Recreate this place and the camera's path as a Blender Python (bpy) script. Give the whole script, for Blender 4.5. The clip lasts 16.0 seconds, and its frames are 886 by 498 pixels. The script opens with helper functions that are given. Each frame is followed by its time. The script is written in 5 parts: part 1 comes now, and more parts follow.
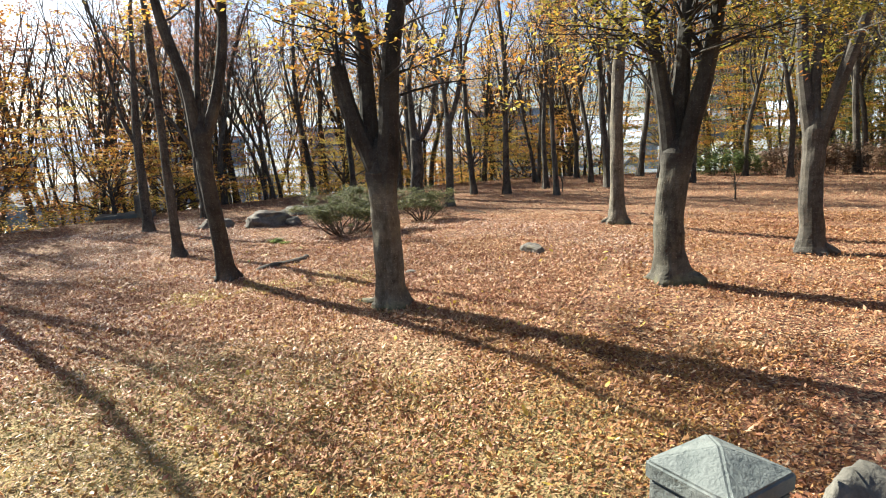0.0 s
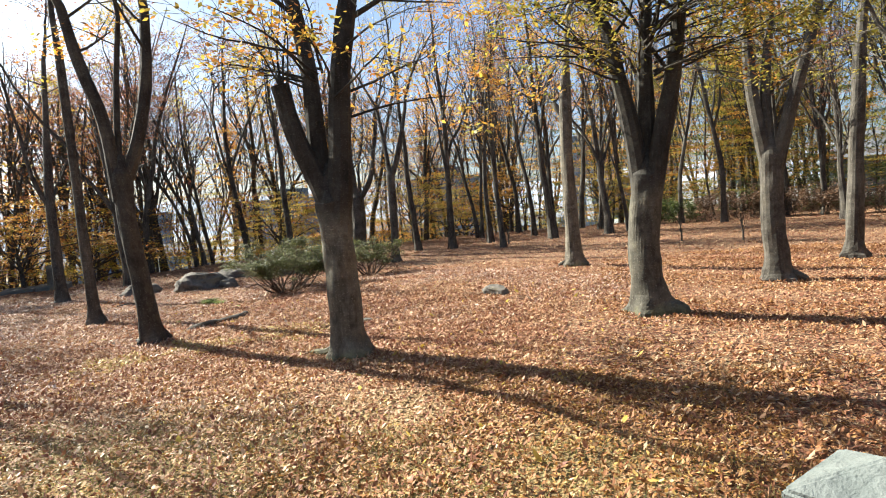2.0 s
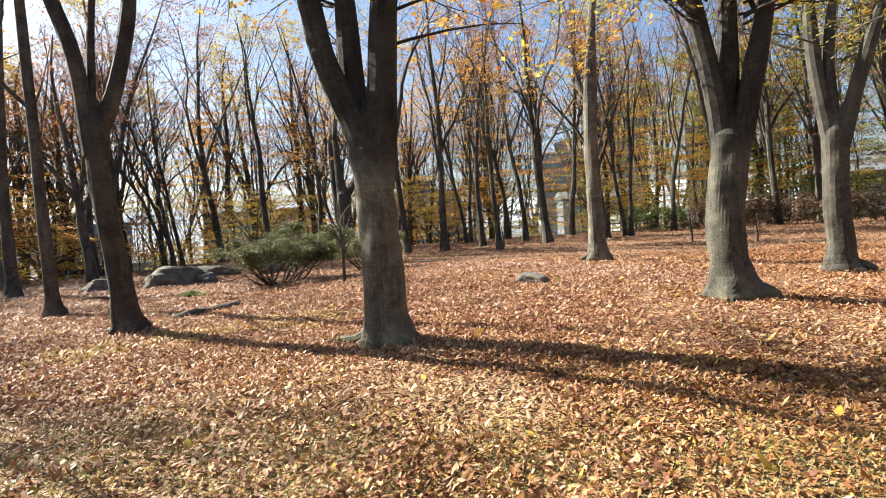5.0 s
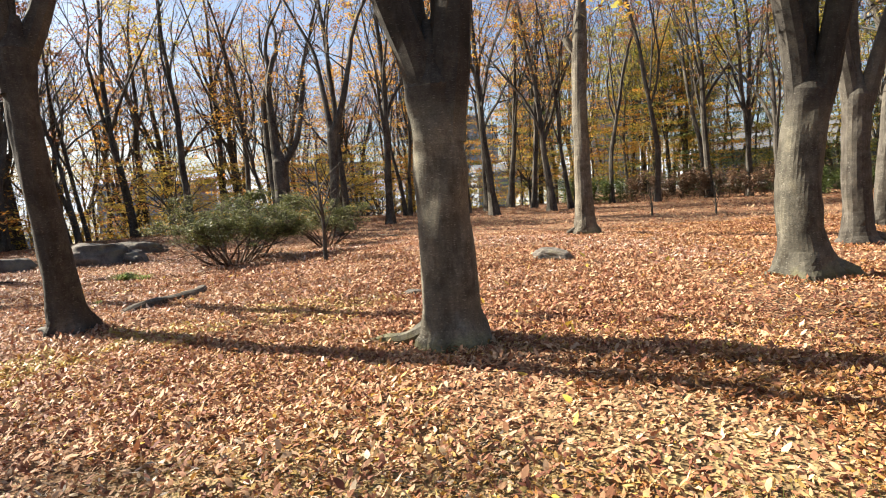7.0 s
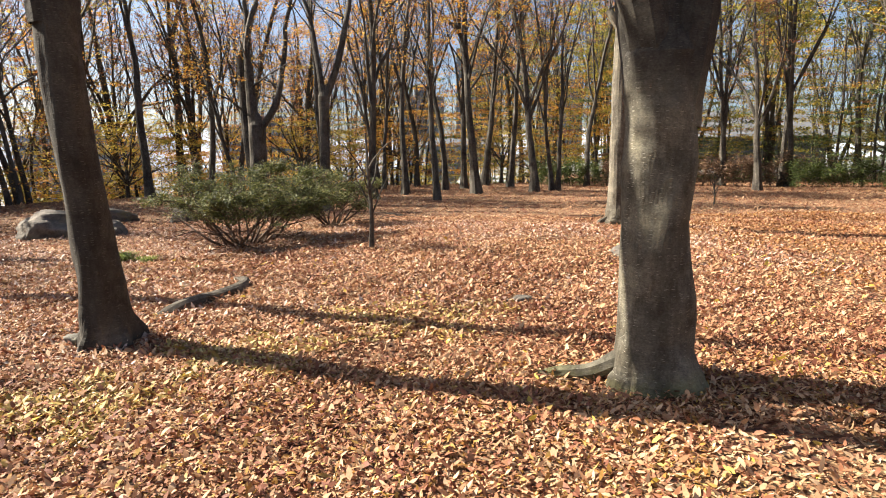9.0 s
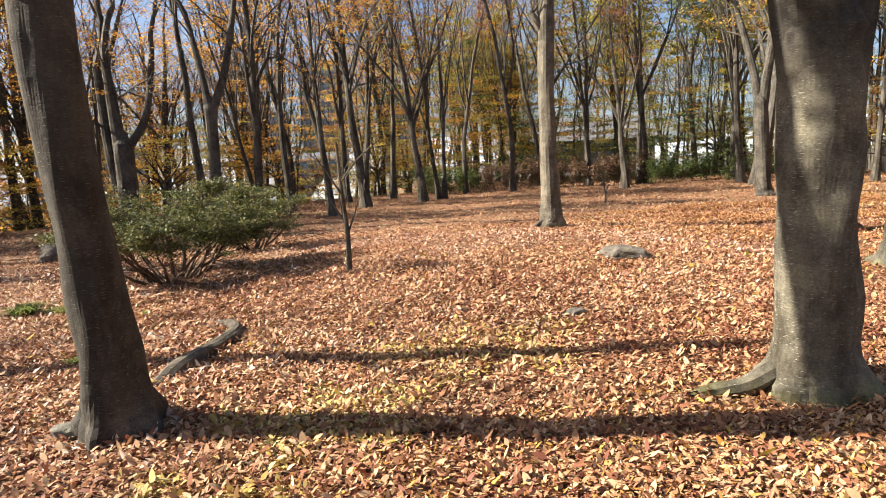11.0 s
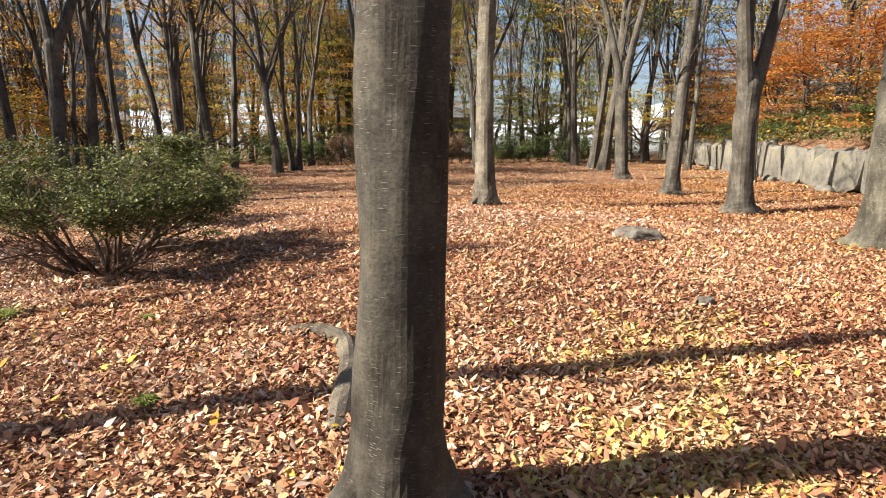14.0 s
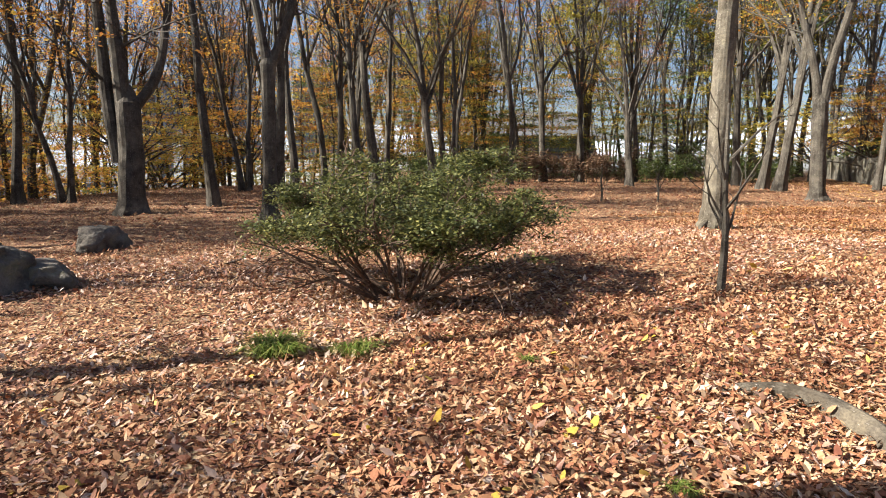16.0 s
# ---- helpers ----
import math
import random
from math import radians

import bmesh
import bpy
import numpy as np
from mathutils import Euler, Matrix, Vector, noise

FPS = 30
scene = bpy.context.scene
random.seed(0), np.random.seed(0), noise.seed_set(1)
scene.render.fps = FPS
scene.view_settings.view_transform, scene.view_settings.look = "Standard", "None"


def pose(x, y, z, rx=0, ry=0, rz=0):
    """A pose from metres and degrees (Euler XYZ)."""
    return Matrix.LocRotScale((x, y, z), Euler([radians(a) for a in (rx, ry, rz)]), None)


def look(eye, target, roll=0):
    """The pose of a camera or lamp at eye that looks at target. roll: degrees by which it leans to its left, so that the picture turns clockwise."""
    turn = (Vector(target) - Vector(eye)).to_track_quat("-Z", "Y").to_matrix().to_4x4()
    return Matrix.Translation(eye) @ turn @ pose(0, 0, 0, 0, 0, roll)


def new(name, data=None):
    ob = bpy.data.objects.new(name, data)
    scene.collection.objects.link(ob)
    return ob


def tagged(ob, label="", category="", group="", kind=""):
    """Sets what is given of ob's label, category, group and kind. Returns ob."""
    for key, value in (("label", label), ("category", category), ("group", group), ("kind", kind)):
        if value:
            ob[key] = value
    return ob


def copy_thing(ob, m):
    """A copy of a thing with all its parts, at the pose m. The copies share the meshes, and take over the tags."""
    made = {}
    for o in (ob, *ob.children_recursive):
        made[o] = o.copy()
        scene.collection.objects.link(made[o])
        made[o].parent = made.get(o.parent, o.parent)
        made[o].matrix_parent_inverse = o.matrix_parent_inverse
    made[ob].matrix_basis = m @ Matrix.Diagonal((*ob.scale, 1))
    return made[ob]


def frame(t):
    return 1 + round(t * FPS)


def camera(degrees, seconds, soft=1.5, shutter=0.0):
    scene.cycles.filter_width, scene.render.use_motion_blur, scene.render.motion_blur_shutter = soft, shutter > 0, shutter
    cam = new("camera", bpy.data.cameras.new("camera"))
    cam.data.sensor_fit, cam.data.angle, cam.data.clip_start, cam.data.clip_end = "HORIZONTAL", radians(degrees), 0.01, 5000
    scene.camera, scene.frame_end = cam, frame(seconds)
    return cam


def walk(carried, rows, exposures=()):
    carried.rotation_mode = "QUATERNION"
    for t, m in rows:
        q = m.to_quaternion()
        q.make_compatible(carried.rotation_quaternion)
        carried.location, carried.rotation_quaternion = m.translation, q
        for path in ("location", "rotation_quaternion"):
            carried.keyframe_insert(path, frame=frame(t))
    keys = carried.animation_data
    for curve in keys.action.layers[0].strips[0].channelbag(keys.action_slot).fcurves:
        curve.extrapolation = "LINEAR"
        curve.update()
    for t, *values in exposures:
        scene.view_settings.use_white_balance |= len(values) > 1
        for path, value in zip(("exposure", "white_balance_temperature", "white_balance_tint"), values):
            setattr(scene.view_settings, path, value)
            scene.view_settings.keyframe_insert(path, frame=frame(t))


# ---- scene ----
cam = camera(71.1, 16.0, 1.0)
PATH = [
    (0, (3.98, -8.098, 2.384), (3.257, -6.266, 2.036), -2.4),
    (0.5, (3.786, -7.944, 2.302), (3.138, -6.071, 2.033), -2.6),
    (1, (3.69, -7.72, 2.185), (3.112, -5.825, 1.912), -3.5),
    (1.5, (3.512, -7.5, 2.017), (2.966, -5.587, 1.815), -3.7),
    (2, (3.303, -7.339, 1.816), (2.774, -5.415, 1.674), -4.4),
    (2.5, (3.132, -7.147, 1.68), (2.554, -5.243, 1.477), -3.7),
    (3, (2.914, -7.018, 1.548), (2.342, -5.112, 1.345), -2.3),
    (3.5, (2.647, -6.843, 1.399), (2.162, -4.905, 1.307), -5.2),
    (4, (2.485, -6.601, 1.244), (1.983, -4.666, 1.214), -3.5),
    (4.2, (2.374, -6.507, 1.226), (1.857, -4.576, 1.182), -3.1),
    (6.3, (0.914, -5.302, 1.184), (0.713, -3.317, 1.04), -3.5),
    (6.5, (0.734, -5.167, 1.2), (0.519, -3.185, 1.047), -2.8),
    (7, (0.216, -4.848, 1.191), (0.079, -2.863, 0.993), -3.2),
    (7.5, (-0.171, -4.562, 1.244), (-0.188, -2.579, 0.991), -3.5),
    (8, (-0.57, -4.288, 1.3), (-0.626, -2.306, 1.038), -1.6),
    (8.5, (-1.103, -4.007, 1.361), (-1.038, -2.03, 1.066), -2.1),
    (8.7, (-1.28, -3.89, 1.367), (-1.238, -1.912, 1.071), -0.7),
    (10.8, (-2.891, -2.892, 1.307), (-2.431, -0.962, 1.059), -1.8),
    (11, (-3.036, -2.768, 1.34), (-2.506, -0.858, 1.075), -2.9),
    (11.5, (-3.373, -2.397, 1.317), (-2.726, -0.526, 1.033), -2.8),
    (12, (-3.697, -2.096, 1.304), (-2.952, -0.264, 1.007), -0.2),
    (12.5, (-4.046, -1.775, 1.339), (-3.172, -0.006, 1.014), -0.3),
    (13, (-4.339, -1.573, 1.307), (-3.455, 0.19, 0.976), -0.4),
    (13.5, (-4.697, -1.261, 1.3), (-3.662, 0.422, 0.987), -0.5),
    (14, (-4.963, -0.84, 1.323), (-3.855, 0.786, 0.964), 0.3),
    (14.5, (-5.232, -0.445, 1.321), (-4.133, 1.187, 0.966), 1.4),
    (15, (-5.601, -0.049, 1.307), (-4.541, 1.612, 0.96), 0.1),
    (15.3, (-5.822, 0.161, 1.278), (-4.889, 1.893, 0.919), 1.1),
    (15.5, (-5.925, 0.369, 1.276), (-5.041, 2.13, 0.933), -1.4),
    (16, (-6.308, 0.779, 1.274), (-5.483, 2.576, 0.973), 0.2),
]
EXPOSURES = [(0, 2.02, 5950, 4), (4, 2.02, 5950, 4), (7, 2.0, 6350, 9), (11, 1.92, 6400, 10), (16, 1.78, 6150, 10)]
walk(cam, [(t, look(e, g, r)) for t, e, g, r in PATH], EXPOSURES)

# ---- world, sun, exposure ----
SHADOW_HEADING = radians(-17)          # the way the shadows run on the ground
SUN_HEIGHT = radians(36)
to_sun = Vector((-math.cos(SHADOW_HEADING) * math.cos(SUN_HEIGHT), -math.sin(SHADOW_HEADING) * math.cos(SUN_HEIGHT), math.sin(SUN_HEIGHT)))
world = bpy.data.worlds.new("sky")
scene.world = world
world.use_nodes = True
wn = world.node_tree.nodes
sky = wn.new("ShaderNodeTexSky")
sky.sky_type = "NISHITA"
sky.sun_disc = False
sky.sun_elevation = SUN_HEIGHT
sky.sun_rotation = math.atan2(to_sun.x, to_sun.y)
sky.air_density, sky.dust_density, sky.ozone_density = 0.8, 1.9, 1.0
wn["Background"].inputs["Strength"].default_value = 0.047
world.node_tree.links.new(sky.outputs[0], wn["Background"].inputs["Color"])
sun_data = bpy.data.lights.new("sun", "SUN")
sun_data.energy, sun_data.angle, sun_data.color = 5.0, radians(0.6), (1.0, 0.89, 0.73)
sun = new("sun", sun_data)
sun.rotation_euler = (-to_sun).to_track_quat("-Z", "Y").to_euler()

# ---- materials ----
def material(name, rough=0.8):
    m = bpy.data.materials.new(name)
    m.use_nodes = True
    b = m.node_tree.nodes["Principled BSDF"]
    b.inputs["Roughness"].default_value = rough
    b.inputs["Specular IOR Level"].default_value = 0.3
    return m, m.node_tree.nodes, m.node_tree.links, b


def ramp(nodes, stops, constant=False):
    r = nodes.new("ShaderNodeValToRGB")
    r.color_ramp.interpolation = "CONSTANT" if constant else "LINEAR"
    while len(r.color_ramp.elements) < len(stops):
        r.color_ramp.elements.new(0.5)
    for e, (p, c) in zip(r.color_ramp.elements, stops):
        e.position, e.color = p, (*c, 1)
    return r


def noise_node(nodes, links, scale, detail=6.0, rough=0.6, stretch=None):
    co = nodes.new("ShaderNodeTexCoord")
    n = nodes.new("ShaderNodeTexNoise")
    n.inputs["Scale"].default_value, n.inputs["Detail"].default_value, n.inputs["Roughness"].default_value = scale, detail, rough
    if stretch:
        mp = nodes.new("ShaderNodeMapping")
        mp.inputs["Scale"].default_value = stretch
        links.new(co.outputs["Object"], mp.inputs[0])
        links.new(mp.outputs[0], n.inputs[0])
    else:
        links.new(co.outputs["Object"], n.inputs[0])
    return n


def bump(nodes, links, height, strength, distance, bsdf):
    b = nodes.new("ShaderNodeBump")
    b.inputs["Strength"].default_value, b.inputs["Distance"].default_value = strength, distance
    links.new(height, b.inputs["Height"])
    links.new(b.outputs[0], bsdf.inputs["Normal"])


def mixed(nodes, links, fac, a, b, kind="MIX"):
    m = nodes.new("ShaderNodeMix")
    m.data_type, m.blend_type = "RGBA", kind
    for sock, v in ((m.inputs["Factor"], fac), (m.inputs["A"], a), (m.inputs["B"], b)):
        if isinstance(v, (int, float)):
            sock.default_value = v
        elif isinstance(v, tuple):
            sock.default_value = (*v, 1)
        else:
            links.new(v, sock)
    return m.outputs["Result"]


def speck_co(n, l):
    return noise_node(n, l, 24.0, 4).outputs["Color"]


def bark_material(name, dark, light, lichen, mossy=False, lit_foot=0.0):
    m, n, l, b = material(name, 0.85)
    big = noise_node(n, l, 3.0, 5)
    band = noise_node(n, l, 9.0, 9, 0.72, (1, 1, 1.5))
    base = ramp(n, [(0.3, dark), (0.7, light)])
    l.new(big.outputs[0], base.inputs[0])
    fine = ramp(n, [(0.3, (0.6, 0.59, 0.56)), (0.7, (1.12, 1.1, 1.05))])
    l.new(band.outputs[0], fine.inputs[0])
    c = mixed(n, l, 0.8, base.outputs[0], fine.outputs[0], "MULTIPLY")
    patch = noise_node(n, l, 1.6, 8, 0.7)
    pr = ramp(n, [(0.56, (0, 0, 0)), (0.68, (1, 1, 1))])
    l.new(patch.outputs[0], pr.inputs[0])
    c = mixed(n, l, pr.outputs[0], c, lichen)
    # short pale cracks lying across the stem
    vo = n.new("ShaderNodeTexVoronoi")
    mp = n.new("ShaderNodeMapping")
    co = n.new("ShaderNodeTexCoord")
    mp.inputs["Scale"].default_value = (4.2, 4.2, 46)
    l.new(co.outputs["Object"], mp.inputs[0])
    l.new(mp.outputs[0], vo.inputs[0])
    vr = ramp(n, [(0.16, (1, 1, 1)), (0.28, (0, 0, 0))])
    l.new(vo.outputs["Distance"], vr.inputs[0])
    pick = n.new("ShaderNodeSeparateColor")
    l.new(vo.outputs["Color"], pick.inputs[0])
    few = n.new("ShaderNodeMath")
    few.operation = "GREATER_THAN"
    l.new(pick.outputs[0], few.inputs[0])
    few.inputs[1].default_value = 0.72
    crack = n.new("ShaderNodeMath")
    crack.operation = "MULTIPLY"
    l.new(few.outputs[0], crack.inputs[0])
    l.new(vr.outputs[0], crack.inputs[1])
    ring = noise_node(n, l, 1.0, 5, 0.6, (4, 4, 55))
    rr = ramp(n, [(0.36, (0.66, 0.65, 0.63)), (0.5, (1, 1, 1)), (0.66, (1.18, 1.17, 1.14))])
    l.new(ring.outputs[0], rr.inputs[0])
    c = mixed(n, l, 0.32, c, rr.outputs[0], "MULTIPLY")
    vs = n.new("ShaderNodeTexVoronoi")
    ms = n.new("ShaderNodeMapping")
    ms.inputs["Scale"].default_value = (3.2, 3.2, 17)
    l.new(co.outputs["Object"], ms.inputs[0])
    rough_co = mixed(n, l, 0.35, ms.outputs[0], speck_co(n, l), "ADD")
    l.new(rough_co, vs.inputs[0])
    few2 = n.new("ShaderNodeSeparateColor")
    l.new(vs.outputs["Color"], few2.inputs[0])
    cut = n.new("ShaderNodeMath")
    cut.operation = "GREATER_THAN"
    l.new(few2.outputs[1], cut.inputs[0])
    cut.inputs[1].default_value = 0.8
    near = ramp(n, [(0.08, (0.55, 0.55, 0.55)), (0.16, (0, 0, 0))])
    l.new(vs.outputs["Distance"], near.inputs[0])
    scar = n.new("ShaderNodeMath")
    scar.operation = "MULTIPLY"
    l.new(cut.outputs[0], scar.inputs[0])
    l.new(near.outputs[0], scar.inputs[1])
    c = mixed(n, l, scar.outputs[0], c, tuple(min(1, v * k) for v, k in zip(light, (2.9, 2.7, 2.5))))
    stain = noise_node(n, l, 4.2, 7, 0.75, (1, 1, 0.45))
    sr = ramp(n, [(0.40, (0.42, 0.38, 0.33)), (0.52, (1, 1, 1)), (0.64, (1.35, 1.33, 1.22))])
    l.new(stain.outputs[0], sr.inputs[0])
    c = mixed(n, l, 0.85, c, sr.outputs[0], "MULTIPLY")
    speck = noise_node(n, l, 70.0, 3, 0.6, (1, 1, 1.6))
    kr = ramp(n, [(0.36, (0.62, 0.6, 0.57)), (0.6, (1.15, 1.15, 1.12))])
    l.new(speck.outputs[0], kr.inputs[0])
    c = mixed(n, l, 0.75, c, kr.outputs[0], "MULTIPLY")
    c = mixed(n, l, crack.outputs[0], c, tuple(min(1, v * 2.2) for v in light))
    at = n.new("ShaderNodeSeparateXYZ")
    l.new(co.outputs["Object"], at.inputs[0])
    if lit_foot:
        # shade of the upper stem put into the colour by lightening the foot
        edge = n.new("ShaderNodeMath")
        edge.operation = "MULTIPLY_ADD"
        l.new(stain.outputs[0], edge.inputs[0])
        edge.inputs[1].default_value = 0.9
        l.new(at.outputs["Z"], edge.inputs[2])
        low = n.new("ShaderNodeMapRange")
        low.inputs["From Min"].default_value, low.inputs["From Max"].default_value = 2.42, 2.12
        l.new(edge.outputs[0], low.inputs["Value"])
        pale = mixed(n, l, 1.0, c, (lit_foot * 0.97, lit_foot, lit_foot * 0.94), "MULTIPLY")
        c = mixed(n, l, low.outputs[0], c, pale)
    if mossy:
        lift = n.new("ShaderNodeMath")
        lift.operation = "MULTIPLY_ADD"
        l.new(patch.outputs[0], lift.inputs[0])
        lift.inputs[1].default_value = -1.0
        l.new(at.outputs["Z"], lift.inputs[2])
        mossr = n.new("ShaderNodeMapRange")
        mossr.inputs["From Min"].default_value, mossr.inputs["From Max"].default_value = -0.41, -0.58
        mossr.inputs["To Max"].default_value = 0.45
        l.new(lift.outputs[0], mossr.inputs["Value"])
        c = mixed(n, l, mossr.outputs[0], c, (0.16, 0.16, 0.045))
    l.new(c, b.inputs["Base Color"])
    add = n.new("ShaderNodeMath")
    l.new(band.outputs[0], add.inputs[0])
    l.new(crack.outputs[0], add.inputs[1])
    bump(n, l, add.outputs[0], 0.8, 0.012, b)
    return m


BARK = bark_material("grey_bark", (0.052, 0.048, 0.042), (0.118, 0.108, 0.094), (0.138, 0.129, 0.109))
BARK_BROWN = bark_material("brown_grey_bark", (0.034, 0.031, 0.027), (0.08, 0.073, 0.062), (0.1, 0.093, 0.078))
BARK_PALE = bark_material("pale_bark", (0.095, 0.085, 0.069), (0.20, 0.184, 0.153), (0.24, 0.225, 0.185), True)
# two barks with painted shade: dark above, lighter at the foot
BARK_SHADE_TOP = bark_material("shade_topped_bark", (0.024, 0.022, 0.019), (0.055, 0.05, 0.043), (0.066, 0.062, 0.052), True, 3.5)
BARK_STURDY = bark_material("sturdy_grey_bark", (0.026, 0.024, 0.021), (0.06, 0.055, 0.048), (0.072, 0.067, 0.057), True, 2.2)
BARK_DARK = bark_material("dark_bark", (0.052, 0.047, 0.042), (0.12, 0.108, 0.094), (0.135, 0.125, 0.107))


ROOT_BARK = bark_material("root_bark", (0.085, 0.074, 0.06), (0.17, 0.15, 0.125), (0.19, 0.172, 0.142))
STEM_BARK = bark_material("bush_stem_bark", (0.06, 0.038, 0.028), (0.15, 0.1, 0.075), (0.17, 0.125, 0.095))


def leaf_material(name, stops, see_through=0.35, rough=0.55, patch=None, shift=0.12):
    m, n, l, b = material(name, rough)
    geo = n.new("ShaderNodeNewGeometry")
    r = ramp(n, stops)
    if patch:
        spot = noise_node(n, l, patch, 9, 0.72)
        add = n.new("ShaderNodeMath")
        add.operation = "MULTIPLY_ADD"
        l.new(spot.outputs[0], add.inputs[0])
        add.inputs[1].default_value = 1.5
        sub = n.new("ShaderNodeMath")
        sub.operation = "MULTIPLY_ADD"
        l.new(geo.outputs["Random Per Island"], sub.inputs[0])
        sub.inputs[1].default_value = 1.05
        sub.inputs[2].default_value = -0.8
        l.new(sub.outputs[0], add.inputs[2])
        l.new(add.outputs[0], r.inputs[0])
    else:
        l.new(geo.outputs["Random Per Island"], r.inputs[0])
    grain = noise_node(n, l, 60.0, 3)
    gr = ramp(n, [(0.3, (0.75, 0.72, 0.7)), (0.7, (1.1, 1.1, 1.1))])
    l.new(grain.outputs[0], gr.inputs[0])
    c = mixed(n, l, 0.7, r.outputs[0], gr.outputs[0], "MULTIPLY")
    l.new(c, b.inputs["Base Color"])
    tr = n.new("ShaderNodeBsdfTranslucent")
    l.new(c, tr.inputs[0])
    mx = n.new("ShaderNodeMixShader")
    mx.inputs[0].default_value = see_through
    l.new(b.outputs[0], mx.inputs[1])
    l.new(tr.outputs[0], mx.inputs[2])
    l.new(mx.outputs[0], n["Material Output"].inputs[0])
    return m


LITTER = leaf_material("fallen_leaves", [(0.0, (0.18, 0.066, 0.04)), (0.25, (0.29, 0.125, 0.064)), (0.5, (0.39, 0.2, 0.102)), (0.75, (0.48, 0.3, 0.165)),
                                         (1.0, (0.56, 0.40, 0.25))], 0.16, 0.66, 0.35)
ROSY_LITTER = leaf_material("bleached_rosy_leaves", [(0.0, (0.26, 0.13, 0.09)), (0.4, (0.42, 0.27, 0.2)), (0.75, (0.54, 0.41, 0.33)), (1.0, (0.60, 0.50, 0.41))], 0.12, 0.55, 0.5)
GOLD_LITTER = leaf_material("golden_fallen_leaves", [(0, (0.288, 0.126, 0.028)), (0.5, (0.416, 0.244, 0.062)), (1, (0.528, 0.386, 0.133))], 0.15, 0.45)
PALE_LITTER = leaf_material("pale_fallen_leaves", [(0.0, (0.246, 0.131, 0.054)), (0.35, (0.394, 0.262, 0.108)), (0.7, (0.541, 0.435, 0.297)), (1.0, (0.631, 0.549, 0.441))], 0.12, 0.55, 0.5)
RUST_LITTER = leaf_material("rust_fallen_leaves", [(0, (0.17, 0.06, 0.022)), (0.5, (0.28, 0.125, 0.042)), (1, (0.38, 0.215, 0.075))], 0.14, 0.66)
STRAW_LITTER = leaf_material("straw_yellow_leaves", [(0, (0.36, 0.24, 0.06)), (0.5, (0.5, 0.38, 0.12)), (1, (0.6, 0.5, 0.22))], 0.2, 0.6)
YELLOW_LITTER = leaf_material("fallen_yellow_leaves", [(0, (0.508, 0.328, 0.045)), (1, (0.623, 0.508, 0.108))], 0.2, 0.45)
ORANGE = leaf_material("orange_leaves", [(0, (0.330, 0.121, 0.026)), (0.5, (0.550, 0.270, 0.046)), (1, (0.638, 0.459, 0.078))], 0.45)
YELLOW = leaf_material("yellow_leaves", [(0, (0.357, 0.264, 0.052)), (0.5, (0.546, 0.396, 0.065)), (1, (0.357, 0.363, 0.078))], 0.45)
YELLOW_GREEN = leaf_material("yellow_green_leaves", [(0, (0.15, 0.17, 0.03)), (0.5, (0.32, 0.28, 0.045)), (1, (0.46, 0.34, 0.06))], 0.45)
RUSSET = leaf_material("russet_leaves", [(0, (0.16, 0.05, 0.03)), (0.5, (0.30, 0.12, 0.05)), (1, (0.36, 0.20, 0.08))], 0.4)
RED = leaf_material("red_leaves", [(0, (0.30, 0.07, 0.022)), (0.5, (0.42, 0.15, 0.035)), (1, (0.46, 0.26, 0.06))], 0.45)
GREEN = leaf_material("evergreen_leaves", [(0, (0.035, 0.06, 0.02)), (0.5, (0.09, 0.13, 0.04)), (1, (0.20, 0.23, 0.07))], 0.3, 0.4)
BUSH_GREEN = leaf_material("bush_leaves", [(0, (0.024, 0.034, 0.013)), (0.5, (0.09, 0.108, 0.033)), (0.85, (0.17, 0.178, 0.05)), (1, (0.25, 0.235, 0.075))], 0.25, 0.55)
DRY_BROWN = leaf_material("dry_brown_leaves", [(0, (0.11, 0.066, 0.042)), (1, (0.24, 0.155, 0.095))], 0.2)
GRASS = leaf_material("grass_blades", [(0, (0.10, 0.15, 0.03)), (0.4, (0.22, 0.24, 0.06)), (1, (0.46, 0.38, 0.17))], 0.3)


FRESH_GRASS = leaf_material("fresh_grass_blades", [(0, (0.07, 0.12, 0.02)), (0.6, (0.16, 0.22, 0.04)), (1, (0.32, 0.32, 0.1))], 0.35)


